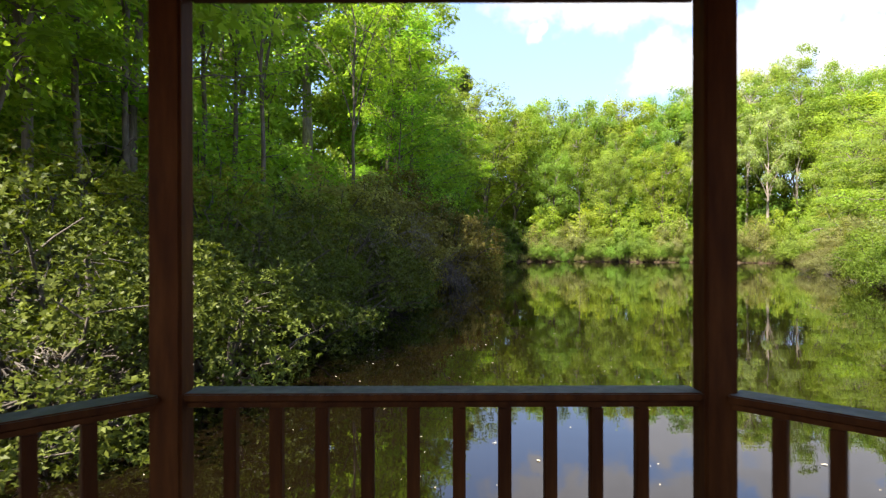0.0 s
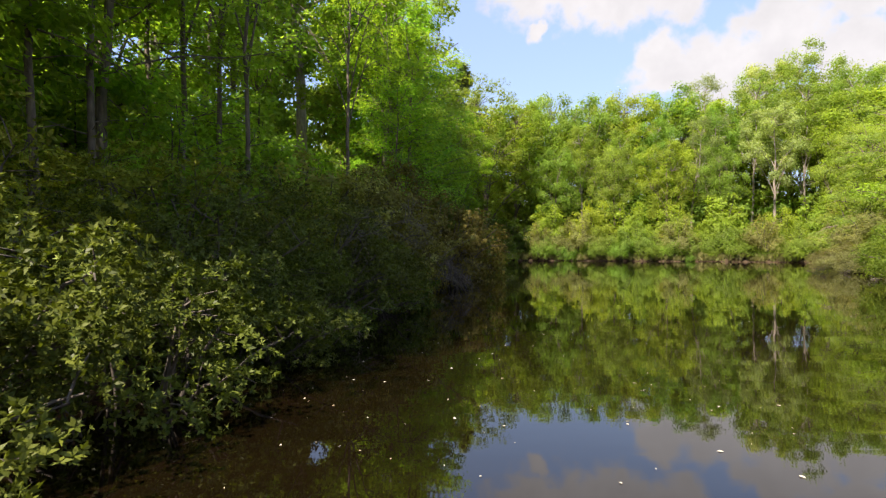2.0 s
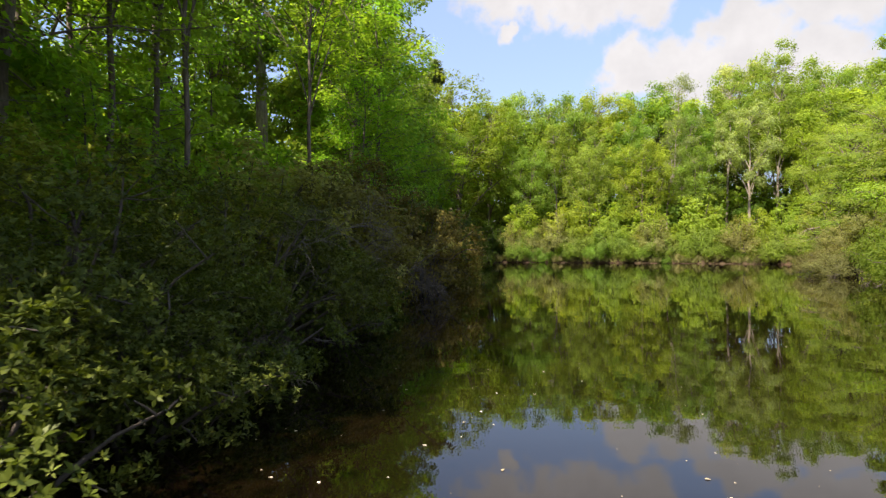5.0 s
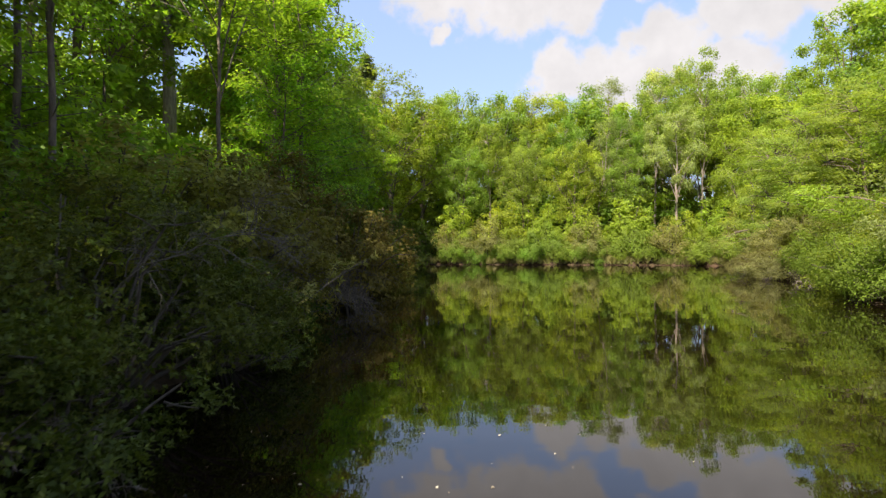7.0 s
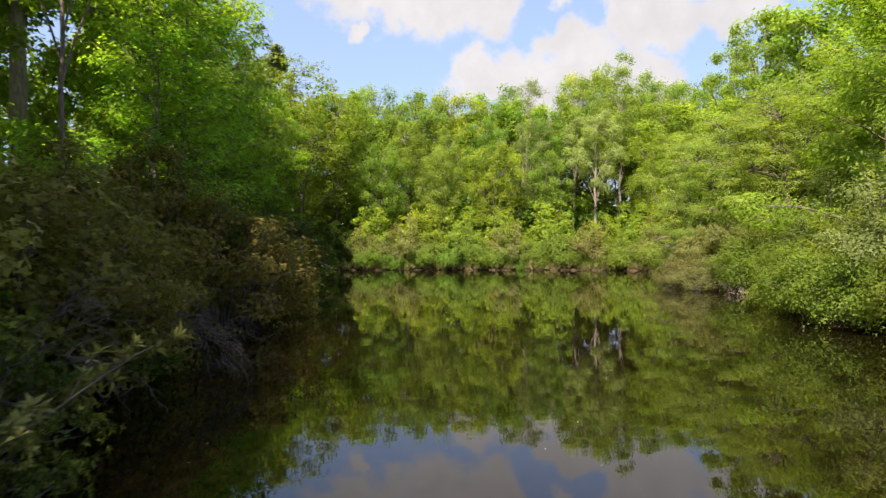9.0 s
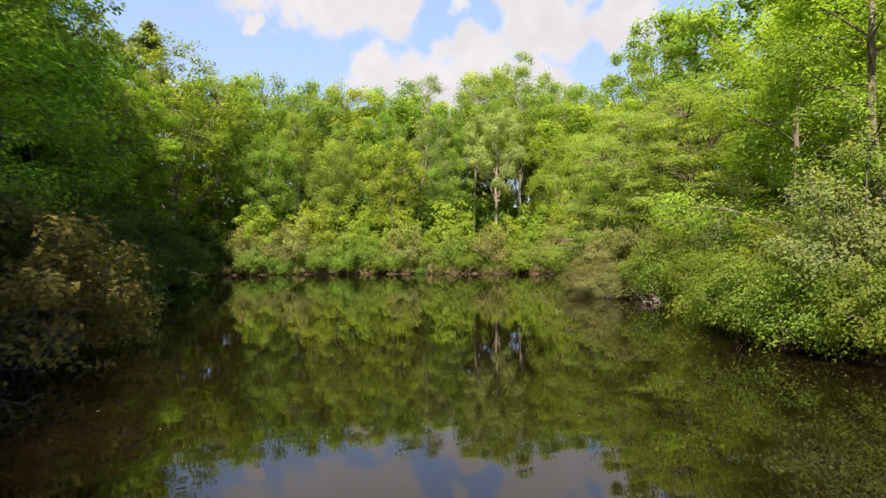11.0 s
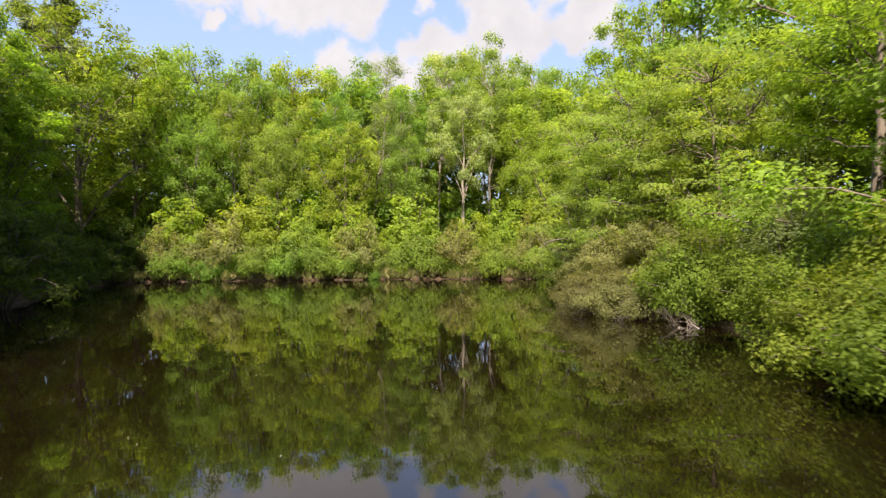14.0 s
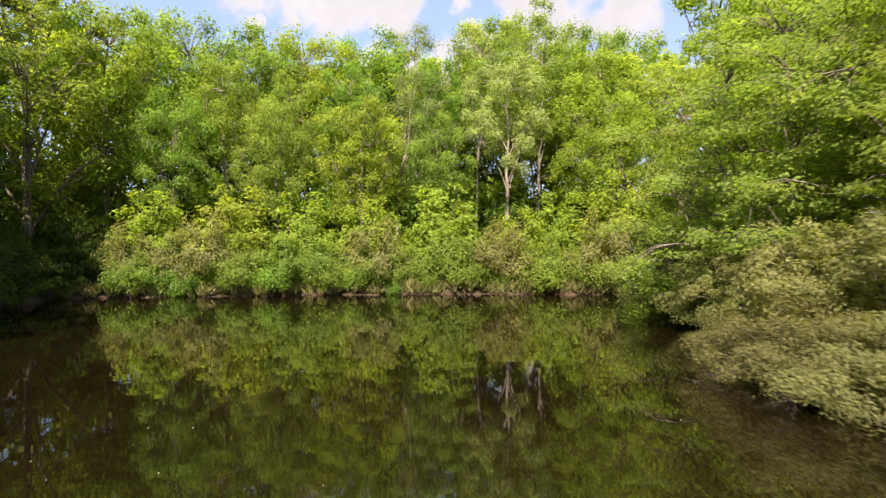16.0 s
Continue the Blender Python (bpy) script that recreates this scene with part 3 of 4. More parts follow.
def ground_height(x, y):
    x, y = np.asarray(x, float), np.asarray(y, float)
    wob = 0.25 * np.sin(x * 1.3 + 2 * np.sin(y * 0.7)) + 0.2 * np.sin(y * 1.7 + 1.5 * np.sin(x * 0.9))
    wob = wob + np.clip((y - 50) / 6, 0, 1) * (0.3 * np.sin(x * 2.1) + 0.22 * np.sin(x * 3.7 + 1.0))
    d = shore_distance(x, y) + wob
    left = np.clip((6 - x) / 6, 0, 1)
    slope = 0.085 + 0.08 * left
    rise = 5.5 * np.tanh(np.maximum(d, 0) * slope / 5.5)
    rough = 0.10 * np.sin(x * 0.9 + y * 0.4) * np.sin(y * 0.8 - x * 0.3) * np.clip(d / 3, 0, 1)
    step = 0.22 + 0.16 * np.clip((y - 52) / 6, 0, 1) * (1 - left)
    return np.where(d > 0, step * np.clip(d / 0.45, 0, 1) + rise + rough, np.maximum(-1.4, d * 0.8)) - 0.03


def gz(x, y):
    return float(ground_height(np.array([x]), np.array([y]))[0])


def make_ground():
    xs = np.concatenate([[-900, -400, -200, -120, -80, -60], np.arange(-45, 75.1, 0.8), [85, 100, 130, 200, 400, 900]])
    ys = np.concatenate([[-900, -400, -150, -70, -40], np.arange(-25, 90.1, 0.8), [95, 105, 120, 150, 200, 400, 900]])
    X, Y = np.meshgrid(xs, ys, indexing="ij")
    V = np.stack([X, Y, ground_height(X, Y)], -1).reshape(-1, 3)
    i, j = np.meshgrid(np.arange(len(xs) - 1), np.arange(len(ys) - 1), indexing="ij")
    n = len(ys)
    Fq = np.stack([i * n + j, (i + 1) * n + j, (i + 1) * n + j + 1, i * n + j + 1], -1).reshape(-1, 4)
    tagged(new("ground", quads("ground", V, Fq, M_GROUND, True)), "red-brown earth bank and leaf litter under the woods", "ground", kind="structure")
    xs, ys = np.linspace(-10, 45, 12), np.linspace(-12, 76, 18)
    X, Y = np.meshgrid(xs, ys, indexing="ij")
    i, j = np.meshgrid(np.arange(len(xs) - 1), np.arange(len(ys) - 1), indexing="ij")
    n = len(ys)
    Fq = np.stack([i * n + j, (i + 1) * n + j, (i + 1) * n + j + 1, i * n + j + 1], -1).reshape(-1, 4)
    tagged(new("water", quads("water", np.stack([X, Y, 0 * X], -1).reshape(-1, 3), Fq, M_WATER, True)), "still brown pond water mirroring woods and sky", "water", kind="structure")


make_ground()

# ---- gazebo ----


def box_part(name, size, m, mat, parent, bevel=0.006, label="", top=None):
    bm = bmesh.new()
    bmesh.ops.create_cube(bm, size=1)
    bmesh.ops.scale(bm, vec=size, verts=bm.verts)
    bmesh.ops.bevel(bm, geom=bm.edges[:], offset=bevel, segments=2, affect="EDGES")
    me = bpy.data.meshes.new(name)
    bm.to_mesh(me)
    bm.free()
    me.materials.append(mat)
    if top:   # the upper face, weathered by rain
        me.materials.append(top)
        for f in me.polygons:
            if f.normal.z > 0.9:
                f.material_index = 1
    ob = part(name, me, parent, label)
    ob.matrix_basis = m
    return ob


def make_gazebo():
    g = thing("gazebo", "red-brown stained timber gazebo with railings over the pond", "gazebo")
    cx, cy, apo, side = 0.0, -0.19, 1.871, 1.55
    deck, rail, head = 0.28, 1.194, 2.314
    rv = side / 2 / math.sin(radians(22.5))
    for k in range(8):
        a = radians(22.5 + 45 * k)
        ux, uy = math.sin(a), math.cos(a)
        wide, turn = (0.092, 0) if k in (0, 7) else (0.11, -22.5 - 45 * k)
        box_part("post", (wide, wide, 3.5), pose(cx + rv * ux, cy + rv * uy, 0.75, 0, 0, turn), M_WOOD, g, 0.008)
    for k in range(8):
        a = 45.0 * k
        r = pose(cx, cy, 0, 0, 0, -a)
        long = side - 0.094
        box_part("header_beam", (long, 0.085, 0.19), r @ pose(0, apo, head + 0.095), M_WOOD, g)
        if k == 4:
            continue   # the way in
        cap = box_part("rail_cap", (long, 0.095, 0.022), r @ pose(0, apo + 0.012, rail - 0.011), M_WOOD, g, 0.004, "rail cap with a weathered grey top", M_WOOD_TOP)
        box_part("top_rail", (long, 0.04, 0.022), r @ pose(0, apo, rail - 0.033), M_WOOD, g)
        box_part("bottom_rail", (long, 0.04, 0.075), r @ pose(0, apo, deck + 0.12), M_WOOD, g)
        for i in range(10):
            x = (i - 4.5) * 0.130 - 0.02
            box_part("baluster", (0.036, 0.036, rail - deck - 0.2015), r @ pose(x, apo, (rail - 0.044 + deck + 0.1575) / 2), M_WOOD, g, 0.004)
    for i in range(27):   # deck boards
        x = (i - 13) * 0.145
        h = apo - max(0, abs(x) - side / 2)
        if h > 0.1:
            box_part("deck_board", (0.138, 2 * h, 0.03), pose(cx + x, cy, deck - 0.015), M_WOOD, g, 0.004)
    for k in range(8):   # rafters and roof
        a = radians(22.5 + 45 * k)
        bm = bmesh.new()
        lo, hi, e = head + 0.17, head + 1.25, rv + 0.32
        b2 = radians(22.5 + 45 * (k + 1))
        P = [(cx + e * math.sin(a), cy + e * math.cos(a), lo), (cx + e * math.sin(b2), cy + e * math.cos(b2), lo), (cx + 0.05 * math.sin(b2), cy + 0.05 * math.cos(b2), hi), (cx + 0.05 * math.sin(a), cy + 0.05 * math.cos(a), hi)]
        vs = [bm.verts.new(p) for p in P] + [bm.verts.new((p[0], p[1], p[2] + 0.05)) for p in P]
        for f in ((0, 1, 2, 3), (7, 6, 5, 4), (0, 4, 5, 1), (1, 5, 6, 2), (2, 6, 7, 3), (3, 7, 4, 0)):
            bm.faces.new([vs[i] for i in f])
        me = bpy.data.meshes.new("roof_panel")
        bm.to_mesh(me)
        bm.free()
        me.materials.append(M_SHINGLE)
        part("roof_panel", me, g, "dark shingled roof slope")
    return g


make_gazebo()

# ---- planting ----
def place(ob, spots, group=""):
    """Copies of a plant: x, y, scale, turn; the first spot takes the plant itself."""
    if group:
        ob["group"] = group
    for i, (x, y, sc, turn) in enumerate(spots):
        wide = sc[0] if isinstance(sc, tuple) else sc
        tall = sc[1] if isinstance(sc, tuple) else sc
        m = pose(x, y, gz(x, y), 0, 0, turn) @ Matrix.Diagonal((wide, wide, tall, 1))
        if i == 0:
            last = (ob, m)
        else:
            copy_thing(ob, m)
    ob.matrix_basis = last[1]


WOOD = "woods round the pond"
# the far bank
place(make_crown_tree(1, 18.4, 4.9, 0.30, 0.26, L_BRIGHT, BARK, "tall leafy tree with bright spring-green crown behind the bank", clumps=290), [(9.8, 81, 1.07, 0), (26.3, 86, 1.17, 70), (47, 69, 0.95, 200), (15, 90, 1.12, 120), (44, 64, 0.75, 20), (27.5, 74, 0.72, 300)], WOOD)
place(make_crown_tree(2, 19.3, 4.6, 0.40, 0.24, L_MID, BARK, "tall green tree with forked limbs behind the bank", clumps=270, gaps=0.3), [(32, 87, 1.13, 0), (21, 85, 1.09, 130), (54, 73, 1.1, 40), (40, 92, 1.1, 250), (45.6, 79, 0.98, 310), (14, 75.5, 0.68, 90)], WOOD)
place(make_crown_tree(3, 20.2, 4.3, 0.40, 0.22, L_YELLOW, BARK, "tall tree with yellow-green young crown", clumps=270), [(16, 87, 1.05, 0), (52, 84, 1.05, 100), (56, 80.5, 1.12, 60), (33, 71.5, 0.6, 200), (21, 73.5, 0.62, 10), (24, 88, 1.0, 210)], WOOD)
place(make_crown_tree(4, 23.5, 3.4, 0.36, 0.22, L_GREY, BARK_PALE, "slender grey-green tree with pale trunk", dead=8, clumps=200, size=0.17, gaps=0.32, leaders=6), [(39.3, 85.5, 1.03, 0), (35, 76.5, 0.72, 90), (31, 75, 0.7, 220)], WOOD)
place(make_crown_tree(5, 16.5, 3.6, 0.46, 0.2, L_PALE, BARK_PALE, "pale budding tree with bare light trunk", dead=14, clumps=210, size=0.17, per=62, clump=0.6, gaps=0.35), [(38.9, 70.6, 1.0, 0), (46, 86, 1.5, 150)], WOOD)
place(make_crown_tree(6, 26.0, 5.2, 0.42, 0.25, L_MID, BARK_PALE, "tallest green tree on the far bank with straight pale trunk", dead=8, clumps=290, gaps=0.22), [(50.0, 81, 1.04, 0), (45.5, 75.5, 0.62, 60)], WOOD)
place(make_crown_tree(7, 19.5, 6.2, 0.17, 0.32, L_FRESH, BARK, "broad fresh green tree leaning over the pond's corner", clumps=420, per=42, clump=0.85, flat=0.5, leaders=10, up=0.7), [(5.6, 76.5, 1.08, 0), (0.4, 68.5, 0.82, 140), (-4, 80, 1.1, 220), (-1.4, 58, 0.75, 40)], WOOD)
place(make_crown_tree(19, 20.5, 3.0, 0.55, 0.17, L_MID, BARK_PALE, "slender tree with a straight pale trunk at the wood's edge", dead=10, clumps=170, size=0.2, leaders=6), [(43.8, 73.2, 1.0, 0), (34.5, 75.2, 0.85, 60), (27.3, 76.2, 0.8, 130), (18.2, 78, 0.78, 200), (48.5, 70.5, 1.0, 260), (22.6, 76.8, 0.74, 310), (39.4, 76.5, 1.05, 20)], WOOD)
back = make_tree(8, 16.8, 5.6, 0.05, 0.25, L_BRIGHT, BARK, "tree in the depth of the woods", per=36, size=0.5, clump=1.7, subs=4)
spots = [(-4, 92), (1.5, 83), (8.5, 87), (5, 90), (11, 86), (19, 87), (26, 90), (34, 88), (37, 96), (45, 91), (58, 90), (61, 80), (64, 70), (58, 64), (24, 100), (12, 98), (-12, 84), (-16, 72), (52, 66), (56, 56), (50, 58), (68, 60), (27, 85.5), (41.5, 81.5), (31.5, 86), (36, 81.5)]
place(back, [(x, y, 0.95 + 0.1 * ((i * 5) % 4 - 1.5), 77 * i) for i, (x, y) in enumerate(spots)], WOOD)
place(make_tree(9, 30.0, 4.2, 0.5, 0.3, L_PINE, BARK, "tall dark pine above the broadleaf woods", per=90, size=0.4, limbs=12, name="pine_tree"), [(3.4, 99, 1.0, 0)], WOOD)

# the left bank
place(make_tree(10, 33.0, 6.5, 0.5, 0.44, L_CANOPY, BARK_PALE, "tall tree with a long bare grey trunk on the bank", limbs=18, size=0.26, per=64, dead=6, lean=-0.02), [(-9.2, 41.0, 1.0, 0), (-15.3, 33, 0.85, 110)], WOOD)
place(make_crown_tree(16, 21.0, 3.6, 0.44, 0.1, L_CANOPY, BARK, "slender dark-trunked tree with a high leafy crown", clumps=190, per=28, size=0.2, clump=0.75, flat=0.4, leaders=7, up=0.8, dead=10), [(-8.6, 20.9, 0.95, 0), (-8.0, 22.6, 1.0, 70), (-8.8, 16.5, 0.95, 140), (-8.9, 14.5, 0.9, 220), (-6.5, 21.1, 0.85, 300), (-4.6, 29.6, 0.9, 30), (-4.5, 44.5, 1.15, 200), (-11.5, 38.5, 1.05, 260), (-2.9, 35.8, 0.8, 100)], WOOD)
place(make_crown_tree(17, 18.5, 4.0, 0.2, 0.14, L_SHADE, BARK, "dense dark-leaved tree leaning over the bank", clumps=330, per=56, size=0.2, clump=0.8, flat=0.45, up=0.6, gaps=0.05), [(-8.6, 11.2, 0.95, 0), (-11.2, 15.5, 0.9, 50), (-3.2, 55, 0.95, 90), (-1.6, 60.5, 0.8, 200), (2.0, 63.6, 0.8, 300)], WOOD)
# added out of the camera's view; its crown only blocks sun from the shore
place(make_crown_tree(18, 10.6, 2.3, 0.56, 0.08, L_SHADE, BARK, "small unseen tree added to shade the laurels and the water", clumps=130, per=50, size=0.2, clump=0.6, gaps=0.0), [(-5.5, 6.6, 1.0, 0)], WOOD)
place(make_tree(11, 19.0, 5.0, 0.22, 0.2, L_CANOPY, BARK, "leafy tree with slender dark trunk on the bank", shape="layered", limbs=20, size=0.2, per=38), [(-12.5, 32, 1.0, 0), (-9.5, 18, 0.9, 110), (-4.0, 40, 1.0, 60), (-12, 23, 1.0, 230), (-2.0, 37, 0.8, 300), (-3.4, 44.5, 1.0, 20), (-2.5, 52.5, 0.9, 160)], WOOD)
place(make_tree(12, 17.0, 4.6, 0.2, 0.15, L_CANOPY, BARK, "leafy understorey tree with several low boughs", shape="layered", limbs=20, size=0.19, per=38, lean=0.06), [(-10.6, 22.0, 0.85, 0), (-3.4, 48, 1.0, 80), (-1.6, 56, 0.8, 190), (-2.6, 33.5, 0.6, 250)], WOOD)
place(make_crown_tree(13, 21.0, 5.0, 0.26, 0.26, L_MID, BARK, "tall sunlit tree high on the bank", clumps=330, per=28, size=0.24, clump=0.8, flat=0.45, leaders=9, up=0.7), [(-5.2, 50, 1.12, 0), (-13, 37, 1.0, 90), (-16, 30, 1.05, 200), (-2.5, 64, 0.85, 30)], WOOD)
# the last two stand unseen beside the camera, added to shade the near bank
place(make_tree(15, 19.5, 4.8, 0.25, 0.11, L_SHADE, BARK, "dark leafy tree with layered boughs on the near bank", shape="layered", limbs=24, per=38, size=0.2, flat=0.3), [(-8.3, 8.0, 1.05, 0), (-9.3, 13.2, 1.05, 60), (-11.5, 1.6, 1.0, 140), (-12.6, 7.2, 0.9, 90)], WOOD)
left_back = [(-20, 40), (-14, 50), (-20, 58), (-28, 32), (-9, 56), (-8, 66), (-13, 45), (-8.5, 53), (-6, 60)]
place(make_tree(14, 21.0, 5.6, 0.06, 0.25, L_MID, BARK, "tree in the depth of the woods", per=62, size=0.38, clump=1.6, subs=4), [(x, y, 1.0, 60 * i) for i, (x, y) in enumerate(left_back)], WOOD)

# the right bank
place(make_crown_tree(21, 11.5, 4.9, 0.06, 0.15, L_YELLOW, BARK, "spreading yellow-green tree with feathery layered boughs by the water", shape="wide", clumps=560, per=60, size=0.125, clump=0.7, flat=0.3, leaders=16, up=0.7, loose=0.5, gaps=0.12), [(32.0, 42, 1.0, 0), (34.2, 38.2, 1.1, 300)], WOOD)
place(make_crown_tree(25, 11.5, 4.9, 0.06, 0.15, L_YELLOW, BARK, "spreading yellow-green tree with fine feathery layered boughs by the water", shape="wide", clumps=560, per=60, size=0.125, clump=0.7, flat=0.3, leaders=16, up=0.7, loose=0.5, gaps=0.12), [(30.2, 35.8, 0.92, 120), (36, 48, 1.05, 220)], WOOD)
place(make_crown_tree(22, 22.0, 4.0, 0.12, 0.25, L_BRIGHT, BARK, "tall upright tree with fresh green leaves", shape="spire", clumps=420, per=42, size=0.2, clump=0.65, leaders=12), [(43, 54.8, 1.0, 0), (38.2, 45.6, 0.95, 100), (47, 50, 0.95, 200), (33.5, 31, 0.85, 40), (40, 35, 1.0, 300), (30, 24.5, 0.8, 160)], WOOD)
place(make_tree(23, 14.0, 4.8, 0.12, 0.2, L_BRIGHT, BARK, "bright green maple with drooping leafy boughs", shape="layered", limbs=22, size=0.115, per=120, clump=1.0), [(28.5, 29.5, 1.0, 0), (22.6, 22.8, 1.0, 140), (34, 25, 1.1, 60), (21.5, 16, 1.1, 250)], WOOD)
place(make_tree(24, 21.0, 5.4, 0.05, 0.25, L_MID, BARK, "tree in the depth of the woods", per=58, size=0.34, clump=1.6, subs=4), [(x, y, 1.0, 60 * i) for i, (x, y) in enumerate([(43, 38), (39, 29), (36.5, 34.5), (33, 20), (52, 48), (48, 30), (32, 12), (41, 45), (37, 18)])], WOOD)

# shrubs along the far bank
BRUSH = "shrubs along the bank"
place(make_shrub(31, 2.2, 3.4, L_OLIVE, "olive-green shrub on the earth bank", per=66, size=0.13, clump=0.42, flat=1.35, plain=True, hem=0.2), [(11.6, 71.4, 1.0, 0), (15.8, 69.8, 1.23, 60), (25.8, 66.3, 1.12, 130), (33.2, 62.5, 1.12, 200), (38.9, 58.7, 1.23, 250), (13.2, 70.8, 0.84, 100)], BRUSH)
place(make_shrub(32, 2.0, 3.0, L_YELLOW, "bright yellow-green shrub on the earth bank", per=66, size=0.13, clump=0.42, flat=1.35, plain=True, hem=0.2), [(18.2, 68.6, 1.05, 0), (21.8, 67.5, 1.21, 90), (29.8, 64.2, 1.16, 200), (36.2, 60.8, 1.05, 40), (24.1, 67.5, 0.73, 10), (31.8, 63.4, 0.73, 60), (27.9, 65.2, 0.79, 90)], BRUSH)
place(make_shrub(34, 1.7, 2.1, L_MID, "small leafy shrub hanging over the earth bank", per=66, size=0.13, stems=13, clump=0.42, flat=1.35, plain=True, hem=0.2), [(11.8, 69.9, 1.00, 0), (14.3, 69.4, 0.90, 60), (20.0, 67.2, 1.00, 130), (34.8, 60.6, 1.00, 200), (37.6, 58.6, 0.90, 250), (24.9, 65.5, 0.90, 100), (30.8, 62.8, 0.90, 20), (17.0, 68.4, 0.90, 220), (22.8, 66.2, 0.80, 320), (39.8, 56.6, 1.00, 80), (17.0, 68.2, 0.55, 15), (23.4, 66.0, 0.5, 75), (28.6, 64.0, 0.55, 140), (32.6, 62.0, 0.5, 210), (36.0, 59.9, 0.5, 260), (12.8, 69.9, 0.5, 310), (26.4, 64.7, 0.45, 30), (19.0, 67.5, 0.45, 200)], BRUSH)
place(make_shrub(33, 3.0, 6.5, L_BRIGHT, "young tree growing in the brush", per=42, size=0.28, stems=20, clump=0.8, plain=True), [(13, 73, 0.9, 0), (18, 71.5, 0.95, 70), (26.5, 69, 0.85, 140), (31, 67, 1.0, 200), (42, 61, 1.1, 290), (36.5, 65, 0.75, 100), (22.5, 71, 0.9, 10), (45, 57, 1.2, 60), (41, 66, 0.9, 10)], BRUSH)
place(make_shrub(35, 3.6, 8.0, L_MID, "slender young tree filling the understorey", per=20, size=0.42, stems=22, clump=1.1, plain=True), [(17, 84, 1.0, 0), (22, 83, 1.05, 80), (28, 83.5, 1.0, 200), (34, 82, 1.0, 0), (52, 69, 1.1, 150), (11, 83, 1.0, 20), (38, 80, 1.0, 100), (44, 80, 1.0, 240), (48, 76, 1.1, 190), (56, 66, 1.1, 190), (4, 82, 1.0, 30), (-1, 76, 1.0, 70), (7.5, 83, 1.0, 10), (5.5, 89, 1.2, 120), (-6, 72, 1.1, 20), (0, 88, 1.2, 200), (33.2, 76.5, 1.0, 60), (29, 78.5, 1.1, 10), (36, 84, 1.2, 200), (25.5, 77.5, 0.9, 140), (41.5, 75, 0.9, 220), (-13.5, 21, 1.0, 0), (-16.5, 24, 1.1, 50), (-17, 19, 1.1, 100), (-12.5, 26.5, 0.9, 150), (-19, 29, 1.2, 200), (-15, 14.5, 1.0, 250), (-18, 11, 1.1, 300), (-10.8, 33, 1.0, 30), (17, 90, 1.2, 0), (19.5, 86, 1.1, 60), (41, 84.5, 1.1, 120), (43.5, 83, 1.2, 200), (38, 89, 1.2, 280), (46.5, 84, 1.2, 20), (22.5, 90, 1.2, 90), (33, 92, 1.2, 150), (8, 94, 1.2, 10), (50, 76, 1.2, 70), (14.5, 86, 1.1, 240)], BRUSH)

# shrubs of the left bank
LAU = "laurel thicket"
place(make_laurel(41, 1.9, 2.2, "sunlit laurel bush with leathery leaves overhanging the water", n=6200, young=0.08, size=0.057), [(-4.2, 6.1, 1.0, 0), (-3.5, 9.7, 0.95, 100), (-2.6, 13.2, 1.0, 210)], LAU)
place(make_laurel(42, 2.1, 2.9, "tall laurel bush on the bank, leaves lightened to make up for little light", n=1900, young=0.05, size=0.10, mat=L_LAUREL_GREEN), [(-6.2, 8.6, (1.0, 0.85), 0), (-5.4, 12.5, (1.05, 0.8), 80), (-3.9, 16.6, (1.05, 0.8), 200), (-7.5, 13.5, (1.0, 0.85), 250), (-8.5, 6.5, 1.1, 310), (-6.2, 18.5, (1.2, 0.85), 20), (-6.9, 4.2, 0.8, 130)], LAU)
place(make_laurel(43, 1.5, 1.5, "low laurel bush hanging over the water", n=3400, young=0.1, size=0.06), [(-3.1, 7.4, 1.0, 0), (-2.4, 11.0, 0.95, 120), (-1.7, 15.3, 0.85, 240), (-3.7, 4.8, (1.0, 0.85), 200), (-2.7, 9.2, (0.9, 0.8), 310)], LAU)
# same brush twice: lightened leaves where it is brighter, darkened leaves where shaded
place(make_shrub(48, 2.4, 3.4, L_THICKET, "grey-green shrub of the thicket leaning over the water, light put into its colour", stems=22, per=66, size=0.12, plain=True), [(-4.6, 21.5, (1.25, 0.85), 160), (-3.9, 17.9, (1.05, 0.9), 250), (-3.4, 25.6, 1.1, 40)], BRUSH)
place(make_shrub(44, 2.4, 3.4, L_DUSK, "dull grey-brown shrub with fine twigs leaning over the water, shade put into its colour", stems=22, per=66, size=0.12, plain=True), [(-2.3, 18.9, 0.9, 0), (-2.6, 23.4, 1.0, 80), (-1.6, 21.2, 0.75, 40), (0.2, 28.4, 1.1, 10), (-2.4, 29.6, 1.3, 220), (0.9, 32.0, 1.0, 300)], BRUSH)
